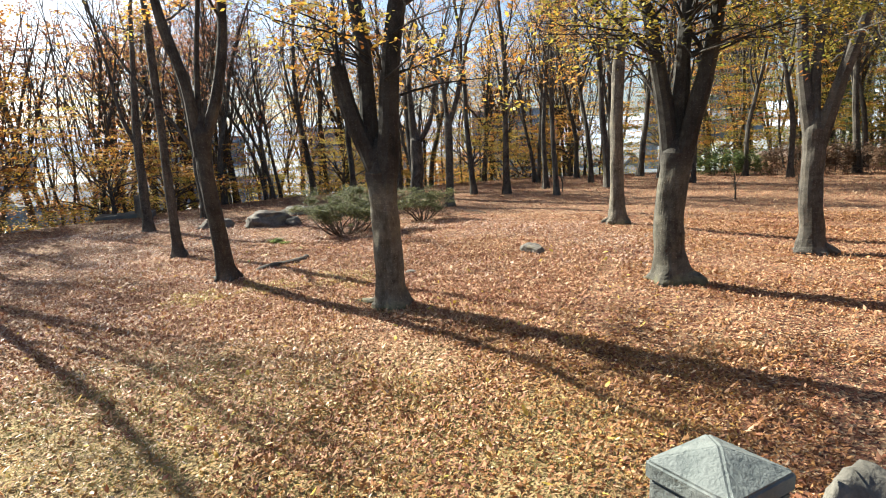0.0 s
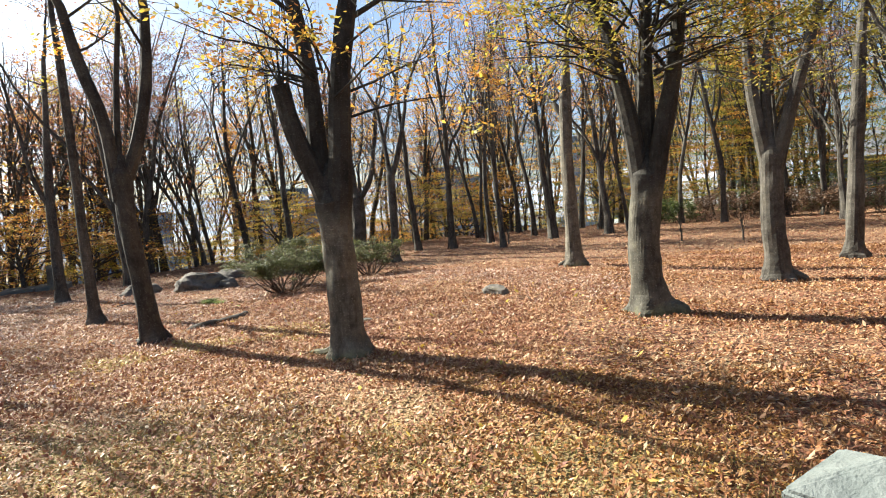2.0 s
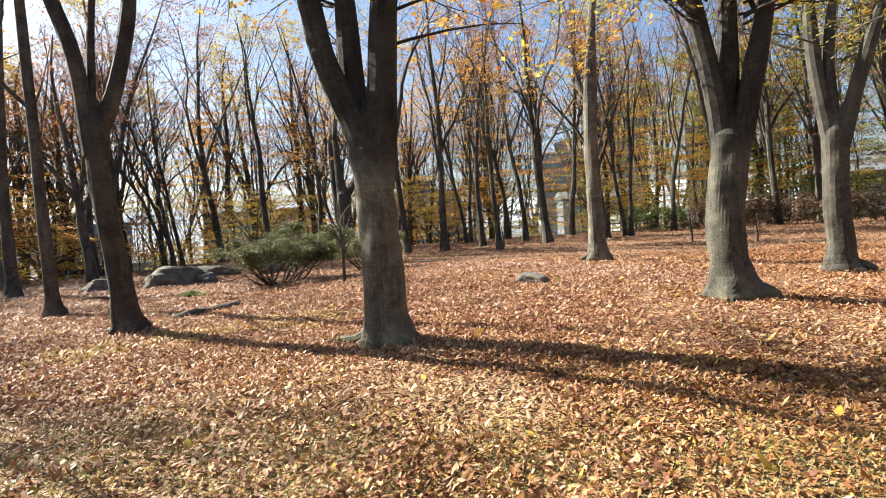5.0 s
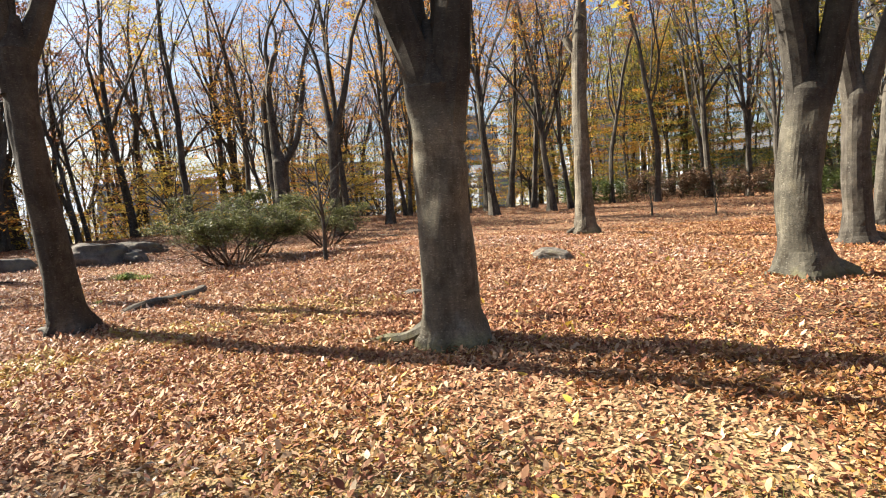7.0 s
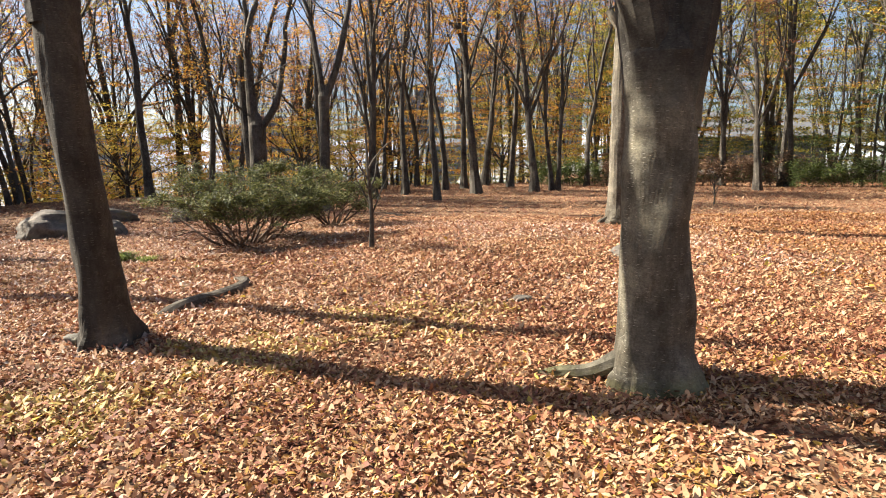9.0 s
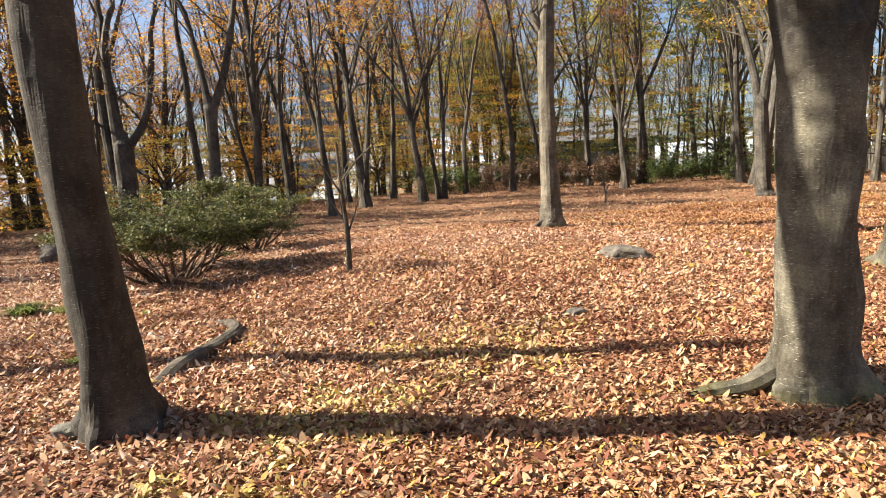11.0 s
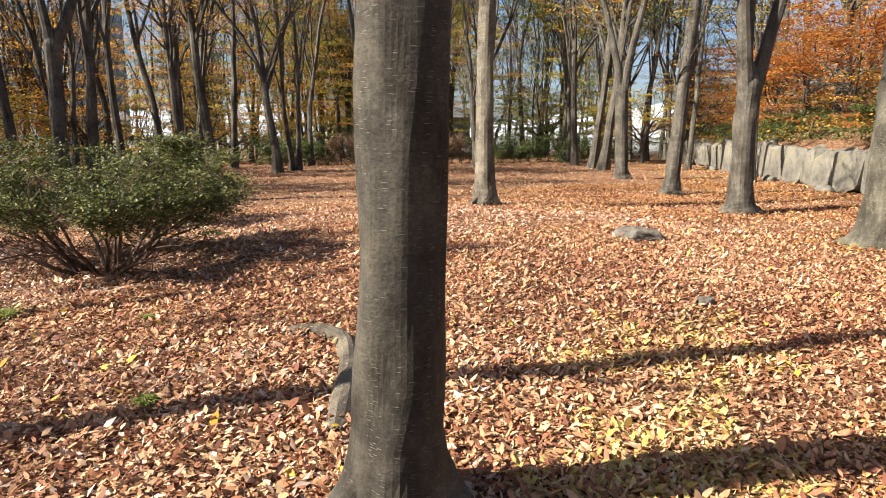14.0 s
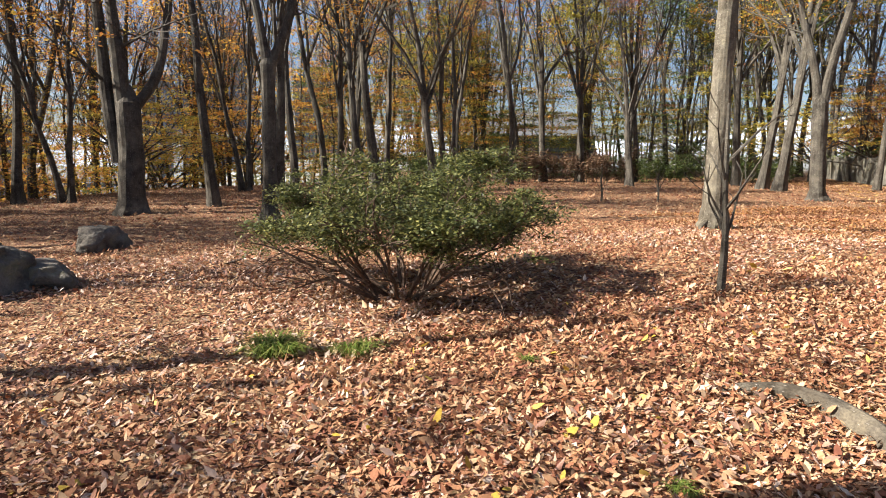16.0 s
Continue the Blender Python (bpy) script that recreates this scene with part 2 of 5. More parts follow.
def ground_material():
    m, n, l, b = material("leaf_covered_soil", 0.9)
    co = n.new("ShaderNodeTexCoord")
    vo = n.new("ShaderNodeTexVoronoi")
    vo.inputs["Scale"].default_value = 30
    warp = noise_node(n, l, 9.0, 3)
    wm = mixed(n, l, 0.06, co.outputs["Object"], warp.outputs["Color"], "ADD")
    l.new(wm, vo.inputs[0])
    sep = n.new("ShaderNodeSeparateColor")
    l.new(vo.outputs["Color"], sep.inputs[0])
    leaf = ramp(n, [(0, (0.077, 0.032, 0.022)), (0.3, (0.163, 0.070, 0.039)), (0.6, (0.267, 0.134, 0.067)), (0.85, (0.361, 0.236, 0.123)), (1, (0.430, 0.354, 0.220))])
    l.new(sep.outputs[0], leaf.inputs[0])
    edge = ramp(n, [(0.0, (1.0, 1.0, 1.0)), (0.5, (0.75, 0.72, 0.7)), (0.85, (0.55, 0.5, 0.47))])
    l.new(vo.outputs["Distance"], edge.inputs[0])
    c = mixed(n, l, 0.85, leaf.outputs[0], edge.outputs[0], "MULTIPLY")
    bare = noise_node(n, l, 0.33, 5, 0.62)
    br = ramp(n, [(0.64, (0, 0, 0)), (0.74, (1, 1, 1))])
    l.new(bare.outputs[0], br.inputs[0])
    turf = noise_node(n, l, 14.0, 6)
    tr = ramp(n, [(0.3, (0.13, 0.085, 0.04)), (0.55, (0.27, 0.19, 0.085)), (0.75, (0.22, 0.19, 0.07))])
    l.new(turf.outputs[0], tr.inputs[0])
    # a broad patch of dry turf near the granite post
    far = n.new("ShaderNodeVectorMath")
    far.operation = "DISTANCE"
    l.new(co.outputs["Object"], far.inputs[0])
    far.inputs[1].default_value = (0.7, -4.2, 0)
    blur = n.new("ShaderNodeMath")
    blur.operation = "MULTIPLY_ADD"
    l.new(bare.outputs[0], blur.inputs[0])
    blur.inputs[1].default_value = 5.0
    l.new(far.outputs["Value"], blur.inputs[2])
    near = n.new("ShaderNodeMapRange")
    near.inputs["From Min"].default_value, near.inputs["From Max"].default_value = 6.4, 5.0
    l.new(blur.outputs[0], near.inputs["Value"])
    most = n.new("ShaderNodeMath")
    most.operation = "MAXIMUM"
    l.new(br.outputs[0], most.inputs[0])
    l.new(near.outputs[0], most.inputs[1])
    c = mixed(n, l, most.outputs[0], c, tr.outputs[0])
    # the town beyond the wood
    out = n.new("ShaderNodeMapRange")
    out.inputs["From Min"].default_value, out.inputs["From Max"].default_value = 50, 75
    l.new(far.outputs["Value"], out.inputs["Value"])
    street = noise_node(n, l, 0.06, 4)
    paved = ramp(n, [(0.35, (0.12, 0.135, 0.13)), (0.65, (0.26, 0.27, 0.27))])
    l.new(street.outputs[0], paved.inputs[0])
    c = mixed(n, l, out.outputs[0], c, paved.outputs[0])
    l.new(c, b.inputs["Base Color"])
    bump(n, l, vo.outputs["Distance"], 0.8, 0.03, b)
    return m


def stone_material(name, a, c2, moss=0.0, scale=6.0, speck=180.0):
    m, n, l, b = material(name, 0.85)
    big = noise_node(n, l, scale, 8, 0.65)
    r = ramp(n, [(0.32, a), (0.68, c2)])
    l.new(big.outputs[0], r.inputs[0])
    sp = noise_node(n, l, speck, 2)
    sr = ramp(n, [(0.35, (0.7, 0.7, 0.7)), (0.65, (1.15, 1.15, 1.15))])
    l.new(sp.outputs[0], sr.inputs[0])
    c = mixed(n, l, 0.6, r.outputs[0], sr.outputs[0], "MULTIPLY")
    if moss:
        mn = noise_node(n, l, 2.3, 6, 0.7)
        mr = ramp(n, [(0.55, (0, 0, 0)), (0.7, (moss, moss, moss))])
        l.new(mn.outputs[0], mr.inputs[0])
        c = mixed(n, l, mr.outputs[0], c, (0.17, 0.16, 0.06))
    l.new(c, b.inputs["Base Color"])
    bump(n, l, big.outputs[0], 1.0, 0.06, b)
    return m


SOIL = ground_material()
GRANITE = stone_material("pale_granite", (0.105, 0.122, 0.116), (0.175, 0.19, 0.18), 0, 3.5, 260)
ROCK = stone_material("dark_rock", (0.055, 0.048, 0.04), (0.2, 0.178, 0.15), 0.5, 5.0, 60)
WALLSTONE = stone_material("wall_stone", (0.07, 0.066, 0.056), (0.2, 0.188, 0.156), 0.6, 2.2, 40)
# bluish haze of distance put into the far wall and window colours
HAZE_WALL = stone_material("haze_tinted_concrete", (0.12, 0.135, 0.15), (0.175, 0.19, 0.205), 0, 0.1, 1.0)
HAZE_DARK = stone_material("haze_tinted_window", (0.17, 0.21, 0.27), (0.21, 0.25, 0.31), 0, 0.3, 2.0)
ROOF = stone_material("dark_roof", (0.08, 0.085, 0.095), (0.14, 0.145, 0.155), 0, 1.5, 20)
# distance haze is put into the hill colour, with a faint glow
HILL = stone_material("haze_painted_hill", (0.36, 0.41, 0.46), (0.44, 0.48, 0.52), 0, 0.02, 0.3)
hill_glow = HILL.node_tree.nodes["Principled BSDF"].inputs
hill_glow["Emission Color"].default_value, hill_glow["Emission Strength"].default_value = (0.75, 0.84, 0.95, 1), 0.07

# ---- mesh tools ----
def mesh_from(name, verts, faces, mat, smooth=False):
    me = bpy.data.meshes.new(name)
    me.from_pydata(verts, [], faces)
    if smooth:
        me.polygons.foreach_set("use_smooth", [name == "flat_stone"] * len(me.polygons))
    me.materials.append(mat)
    me.update()
    return me


def mesh_arrays(name, verts, tris, mat):
    """A mesh from an (n, 3) array of corners and an (m, 3) array of triangles."""
    me = bpy.data.meshes.new(name)
    me.vertices.add(len(verts))
    me.vertices.foreach_set("co", np.asarray(verts, np.float32).ravel())
    me.loops.add(tris.size)
    me.loops.foreach_set("vertex_index", tris.astype(np.int32).ravel())
    me.polygons.add(len(tris))
    me.polygons.foreach_set("loop_start", np.arange(0, tris.size, 3, dtype=np.int32))
    me.materials.append(mat)
    me.update(calc_edges=True)
    return me


def part(name, me, parent, label=""):
    ob = new(name, me)
    ob.parent = parent
    return tagged(ob, label) if label else ob


class Wood:
    """Collects tapered tubes and writes them as one mesh."""

    def __init__(self):
        self.v, self.f = [], []

    def tube(self, pts, radii, sides, rng=None, rough=0.0, flare=None):
        start = len(self.v)
        prev = None
        for i, (p, r) in enumerate(zip(pts, radii)):
            a = pts[max(i - 1, 0)]
            b = pts[min(i + 1, len(pts) - 1)]
            d = (b - a).normalized()
            if prev is None:
                u = d.orthogonal().normalized()
            else:
                u = (prev - d * prev.dot(d)).normalized()
            prev = u
            w = d.cross(u)
            for k in range(sides):
                ang = math.tau * k / sides
                rr = r
                if rng:
                    rr *= 1 + rough * noise.noise(Vector((math.cos(ang) * 1.3 + rng, math.sin(ang) * 1.3, i * 0.35)))
                if flare and i < 5:
                    rr *= 1 + flare * (1 - i / 5) ** 2 * (0.35 + max(0.0, math.sin(ang * 4 + (rng or 0) * 3 + math.sin(ang + (rng or 0)))))
                self.v.append(p + (u * math.cos(ang) + w * math.sin(ang)) * rr)
        for i in range(len(pts) - 1):
            for k in range(sides):
                a, b = start + i * sides + k, start + i * sides + (k + 1) % sides
                self.f.append((a, b, b + sides, a + sides))
        self.f.append(tuple(start + (len(pts) - 1) * sides + k for k in range(sides)))

    def mesh(self, name, mat):
        return mesh_from(name, [tuple(p) for p in self.v], self.f, mat, True)


def smooth_line(pts, steps):
    """A rounded line through pts (Catmull-Rom)."""
    p = [2 * pts[0] - pts[1], *pts, 2 * pts[-1] - pts[-2]]
    out = []
    for i in range(1, len(p) - 2):
        for s in range(steps):
            t = s / steps
            a, b, c, d = p[i - 1], p[i], p[i + 1], p[i + 2]
            out.append(0.5 * (2 * b + (c - a) * t + (2 * a - 5 * b + 4 * c - d) * t * t + (3 * b - a - 3 * c + d) * t ** 3))
    out.append(pts[-1].copy())
    return out


def grow(wood, sites, p, d, length, r, depth, rng, sides=6, up=0.12, spread=(22, 48), first=0.25, twig=0.35):
    """A branch that wanders upward and forks into thinner ones."""
    n = (2, 4, 7, 9)[min(depth, 3)]
    pts, radii = [p.copy()], [r]
    pos, way = p.copy(), d.normalized()
    kids = []
    for i in range(1, n + 1):
        t = i / n
        way = (way + Vector((rng.gauss(0, 0.16), rng.gauss(0, 0.16), rng.gauss(0, 0.06) + up * 0.35))).normalized()
        pos = pos + way * (length / n)
        pts.append(pos.copy())
        radii.append(max(0.004, r * (1 - 0.78 * t)))
        if t > first and depth > 0 and rng.random() < 0.66:
            kids.append((pos.copy(), way.copy(), t, radii[-1]))
        if depth <= 1 and t > 0.2:
            sites.append(pos.copy())
    wood.tube(pts, radii, 3 if depth == 0 else max(3, sides))
    for q, w, t, rr in kids:
        side = w.orthogonal().normalized()
        side.rotate(Matrix.Rotation(rng.uniform(0, math.tau), 3, w))
        a = radians(rng.uniform(*spread))
        nd = w * math.cos(a) + side * math.sin(a)
        grow(wood, sites, q, nd, length * rng.uniform(0.38, 0.62) * (1.15 - 0.5 * t), rr * rng.uniform(0.45, 0.7), depth - 1, rng, sides - 2, up, spread, 0.2, twig)


def leaf_cloud(name, sites, count, size, mat, rng_seed, sag=0.25, radius=0.28, flat=0.45, spray=0):
    """Many small pointed leaves round the twigs; with spray, so many to a tuft at the twigs' ends."""
    g = np.random.default_rng(rng_seed)
    s = np.array([tuple(q) for q in sites])
    if spray:
        tufts = max(1, count // spray)
        s = s[g.integers(0, len(s), tufts)] + g.normal(0, radius * 0.6, (tufts, 3)) * (1, 1, 0.5)
        spread = radius * g.uniform(0.5, 1.5, tufts)
        who = g.integers(0, tufts, count)
        c = s[who] + g.normal(0, 1, (count, 3)) * spread[who][:, None] * (1, 1, flat)
    else:
        c = s[g.integers(0, len(s), count)] + g.normal(0, radius, (count, 3)) * (1, 1, flat)
    ang = g.uniform(0, math.tau, count)
    dirv = np.stack([np.cos(ang), np.sin(ang), g.normal(-sag, 0.35, count)], 1)
    dirv /= np.linalg.norm(dirv, axis=1, keepdims=True)
    side = np.cross(dirv, np.stack([g.normal(0, 0.5, count), g.normal(0, 0.5, count), np.ones(count)], 1))
    side /= np.linalg.norm(side, axis=1, keepdims=True)
    ln = size * g.uniform(0.65, 1.3, (count, 1))
    v = np.stack([c, c + dirv * ln * 0.45 + side * ln * 0.24, c + dirv * ln, c + dirv * ln * 0.45 - side * ln * 0.24], 1).reshape(-1, 3)
    k = np.arange(count)[:, None] * 4
    tris = np.concatenate([k + (0, 1, 2), k + (0, 2, 3)], 1).reshape(-1, 3)
    return mesh_arrays(name, v, tris, mat)


# ---- ground ----
def edge_distance(x, y):
    """How far a place lies beyond the rim of the level clearing (negative inside)."""
    dx, dy = x - 4.0, y - 8.0
    a = np.degrees(np.arctan2(dy, dx))
    rim = np.interp(np.mod(a + 90, 360), [0, 60, 115, 140, 180, 215, 235, 270, 300, 330, 360], [40, 40, 31, 27, 24, 21, 20, 20.5, 24, 32, 40])
    return np.hypot(dx, dy) - rim


WALL_A, WALL_B = Vector((11.2, 4.3)), Vector((29.5, 23.8))
WALL_WAY = (WALL_B - WALL_A).normalized()
WALL_OUT = Vector((WALL_WAY.y, -WALL_WAY.x))


def ground_height(x, y):
    x, y = np.asarray(x, float), np.asarray(y, float)
    h = 0.3 * np.exp(-((x + 0.5) ** 2 + (y - 5.5) ** 2) / 18) - 0.1 + 0.015 * np.sin(x * 1.7 + y * 1.1) + 0.02 * np.sin(x * 0.6 - y * 0.9)
    h = h + 0.011 * np.sin(x * 9.1 + 2.2 * np.sin(y * 2.3)) * np.sin(y * 8.3 + 1.9 * np.sin(x * 1.9)) + 0.009 * np.sin(x * 4.3 - y * 3.1 + 1.5 * np.sin(y * 1.1))
    e = edge_distance(x, y)
    left = np.clip((10 - x) / 12, 0, 1)
    h = h - np.clip(e, 0, 40) * 0.40 * left - 0.012 * np.clip(e, 0, 2) * (1 - left)
    # the bank under the place where the walk begins
    h = h + np.clip((-6.5 - y) * 0.65, 0, 1.15) * np.clip((x + 8) / 4, 0, 1)
    # the raised slope behind the retaining wall
    s = (x - WALL_A.x) * WALL_OUT.x + (y - WALL_A.y) * WALL_OUT.y
    along = (x - WALL_A.x) * WALL_WAY.x + (y - WALL_A.y) * WALL_WAY.y
    h = h + np.where(s > 0.25, np.clip(1.0 + (s - 0.25) * 0.42, 0, 8) * np.clip((along + 3) / 3, 0, 1) * np.clip((36 - along) / 8, 0, 1), 0)
    return h


def axis(lo, hi, step, far):
    inner = np.arange(lo, hi + step / 2, step)
    out, d = [], 1.5
    while True:
        out.append(d)
        if d > far:
            break
        d *= 1.5
    return np.concatenate([lo - np.array(out[::-1]), inner, hi + np.array(out)])


def build_ground():
    xs, ys = axis(-24, 32, 0.16, 2500), axis(-14, 36, 0.16, 2500)
    gx, gy = np.meshgrid(xs, ys)
    gz = ground_height(gx, gy)
    v = np.stack([gx, gy, gz], 2).reshape(-1, 3)
    nx = len(xs)
    i = np.arange(len(ys) - 1)[:, None] * nx + np.arange(nx - 1)[None, :]
    i = i.ravel()
    tris = np.concatenate([np.stack([i, i + 1, i + nx + 1], 1), np.stack([i, i + nx + 1, i + nx], 1)])
    me = mesh_arrays("ground", v, tris, SOIL)
    me.polygons.foreach_set("use_smooth", [True] * len(me.polygons))
    tagged(new("ground", me), "level woodland ground of soil and dry turf under fallen leaves", "ground", kind="structure")


build_ground()


def gz(x, y):
    return float(ground_height(x, y))


def litter(name, seed, count, box, size, shape, label, keep=None, mat=None):
    """Curled fallen leaves strewn over a stretch of the ground."""
    g = np.random.default_rng(seed)
    x, y = g.uniform(box[0], box[1], count), g.uniform(box[2], box[3], count)
    # thinner where turf shows
    thin = 0.5 + 0.5 * np.sin(x * 0.9 + 1.3 * np.sin(y * 0.6)) * np.sin(y * 0.8 + 0.7 * x)
    ok = g.uniform(0, 1, count) < 0.62 + 0.38 * thin
    ok &= edge_distance(x, y) < 1.5
    s = (x - WALL_A.x) * WALL_OUT.x + (y - WALL_A.y) * WALL_OUT.y
    along = (x - WALL_A.x) * WALL_WAY.x + (y - WALL_A.y) * WALL_WAY.y
    ok &= (s < -0.4) | (along < -4)
    if keep:
        ok &= keep(x, y)
    x, y = x[ok], y[ok]
    count = len(x)
    z = ground_height(x, y) + np.abs(g.normal(0.006, 0.012, count))
    c = np.stack([x, y, z], 1)
    ang = g.uniform(0, math.tau, count)
    tilt = g.normal(0, 0.32, count)
    d = np.stack([np.cos(ang) * np.cos(tilt), np.sin(ang) * np.cos(tilt), np.abs(np.sin(tilt))], 1)
    roll = g.normal(0, 0.42, count)
    flat = np.stack([-np.sin(ang), np.cos(ang), np.zeros(count)], 1)
    upv = np.cross(d, flat)
    side = flat * np.cos(roll)[:, None] + upv * np.sin(roll)[:, None]
    upv = np.cross(d, side)
    ln = (size * np.clip(g.lognormal(-0.05, 0.32, count), 0.45, 1.9))[:, None]
    wd = ln * g.uniform(0.12, 0.26, (count, 1))
    curl = ln * g.normal(0.08, 0.2, (count, 1))
    rise = np.abs(g.normal(0.12, 0.12, (count, 1))) * wd * 2
    if shape == 6:
        pts = [c, c + d * ln * 0.33 + side * wd + upv * rise, c + d * ln * 0.72 + side * wd * 0.72 + upv * (rise + curl * 0.5),
               c + d * ln + upv * curl, c + d * ln * 0.72 - side * wd * 0.72 + upv * (rise + curl * 0.5), c + d * ln * 0.33 - side * wd + upv * rise]
        tri = [(0, 1, 5), (1, 2, 4), (1, 4, 5), (2, 3, 4)]
    else:
        pts = [c, c + d * ln * 0.5 + side * wd * 1.1 + upv * rise, c + d * ln + upv * curl, c + d * ln * 0.5 - side * wd * 1.1 + upv * rise]
        tri = [(0, 1, 2), (0, 2, 3)]
    v = np.stack(pts, 1).reshape(-1, 3)
    k = np.arange(count)[:, None] * len(pts)
    tris = np.concatenate([k + t for t in tri], 1).reshape(-1, 3)
    tagged(new(name, mesh_arrays(name, v, tris, mat or LITTER)), label, "leaves", kind="stuff")


# ---- trees ----
def hero_tree(name, x, y, heading, trunk, limbs, bark, seed, leaves=(), label="", flare=0.5, sides=16, roots=(), top=8.5, twig_depth=2, skirt=None, limb_bark=None):
    """A tree with its own trunk line. trunk: (sideways, deep, height, radius); limbs: (points, radius, cut) likewise, sideways along heading."""
    rng = random.Random(seed)
    limb_bark = limb_bark or bark
    base = new(name)
    base.location = (x, y, gz(x, y))
    h = radians(heading)
    rt, dp = Vector((math.cos(h), math.sin(h), 0)), Vector((-math.sin(h), math.cos(h), 0))
    place = lambda a, b, c: rt * a + dp * b + Vector((0, 0, c))
    w = Wood()
    ctrl = [place(*q[:3]) for q in trunk]
    line = smooth_line(ctrl, 5)
    hs = [q[2] for q in trunk]
    rad = [float(np.interp(p.z, hs, [q[3] for q in trunk])) for p in line]
    line[0].z -= 0.15
    w.tube(line, rad, sides, seed * 1.7, 0.16, flare)
    for a, reach, r in roots:
        ra = radians(a)
        pts = [Vector((math.cos(ra) * q, math.sin(ra) * q, zz)) for q, zz in ((rad[0] * 0.6, 0.16), (rad[0] * 1.5, 0.035), (reach * 0.75, 0.0), (reach, -0.06))]
        line_r = smooth_line(pts, 4)
        w.tube(line_r, [r * (1 - 0.6 * i / len(line_r)) for i in range(len(line_r))], 8, seed, 0.2)
    part("trunk", w.mesh("trunk", bark), base)
    sites, twigs = [], Wood()
    ends = []
    for pts, r, cut in limbs:
        lw = Wood()
        line = smooth_line([place(*q) for q in pts], 5)
        rr = [r * (1 - (0.25 if cut else 0.42) * i / len(line)) for i in range(len(line))]
        if cut:
            rr[-1] *= 1.05
        lw.tube(line, rr, 10, seed + r * 50, 0.14)
        part("limb", lw.mesh("limb", limb_bark), base)
        way = (line[-1] - line[-3]).normalized()
        if cut:
            for k in range(6):
                q = line[-1 - k % 3]
                grow(twigs, sites, q, Vector((rng.gauss(0, 0.35), rng.gauss(0, 0.35), 1)), rng.uniform(0.8, 1.9), 0.016, 1, rng, 4)
        else:
            rest = max(1.2, top - line[-1].z)
            grow(twigs, sites, line[-1], way, rest, rr[-1], twig_depth + 1, rng, 7, 0.15, (18, 42))
            for k in range(2):
                q = line[int(len(line) * rng.uniform(0.55, 0.95))]
                grow(twigs, sites, q, Vector((rng.gauss(0, 1), rng.gauss(0, 1), 0.8)), rng.uniform(1.2, 2.4), r * 0.22, 2, rng, 5, 0.08)
    if skirt:
        count, low, high, reach, a0, a1 = skirt
        for k in range(count):
            a = radians(rng.uniform(a0, a1))
            q = place(0, 0, rng.uniform(low, high)) + Vector((math.cos(a), math.sin(a), 0)) * 0.25
            grow(twigs, sites, q, Vector((math.cos(a), math.sin(a), 0.35)), reach * rng.uniform(0.6, 1.1), 0.02, 2, rng, 5, -0.1, (25, 60))
    tagged(part("branchwork", twigs.mesh("branchwork", limb_bark), base), kind="stuff")
    for i, (mat, count, size, lo, hi) in enumerate(leaves):
        s = [q for q in sites if lo < q.z < hi] or sites
        part("crown", leaf_cloud("crown", s, count, size, mat, seed * 7 + i, 0.25, 0.2, 0.35, 24), base)
    return tagged(base, label, "tree")


hero_tree("zelkova_tree", -0.05, 0.01, 25.7,
          [(0, 0, 0, 0.27), (-0.02, 0, 0.3, 0.225), (-0.05, 0, 1.0, 0.2), (-0.07, 0, 1.6, 0.2), (-0.09, 0, 2.0, 0.21), (-0.1, 0, 2.35, 0.1), (-0.1, 0, 2.5, 0.03)],
          [([(-0.1, 0, 1.6), (-0.2, 0, 2.15), (-0.46, 0.02, 2.85), (-0.6, 0.04, 3.5)], 0.15, True),
           ([(-0.1, 0.05, 1.7), (-0.2, 0.14, 2.6), (-0.23, 0.22, 3.7), (-0.36, 0.3, 4.6)], 0.15, False),
           ([(-0.04, -0.03, 1.6), (0.05, -0.08, 2.4), (0.16, -0.14, 3.6), (0.34, -0.2, 4.6)], 0.185, False)],
          BARK_SHADE_TOP, 3, [(YELLOW, 500, 0.09, 2.9, 5.0), (ORANGE, 1000, 0.09, 2.9, 5.5), (YELLOW_GREEN, 200, 0.08, 5.0, 9.5)], "grey zelkova tree with three rising limbs and few yellow leaves",
          0.4, 48, [(165, 0.85, 0.07)], skirt=(14, 3.0, 3.9, 1.7, 0, 360))
hero_tree("zelkova_tree", -3.93, 0.96, 40.6,
          [(0, 0, 0, 0.2), (-0.03, -0.02, 0.35, 0.165), (-0.09, -0.05, 1.0, 0.14), (-0.18, -0.1, 1.9, 0.136), (-0.19, -0.13, 2.7, 0.15), (-0.18, -0.13, 3.0, 0.05)],
          [([(-0.25, -0.11, 2.3), (-0.36, -0.12, 3.5), (-0.6, -0.1, 4.4), (-0.75, -0.1, 5.2)], 0.115, False),
           ([(-0.23, -0.11, 2.4), (0.08, -0.12, 3.2), (0.3, -0.1, 4.2), (0.38, -0.1, 5.2)], 0.12, False),
           ([(-0.23, -0.1, 2.7), (-0.14, 0.0, 4.0), (0.0, 0.1, 5.2)], 0.06, False)],
          BARK_BROWN, 5, [(ORANGE, 300, 0.09, 3.5, 5), (ORANGE, 1000, 0.1, 5.2, 9.5)], "leaning grey-barked zelkova tree forking above head height",
          0.5, 48)
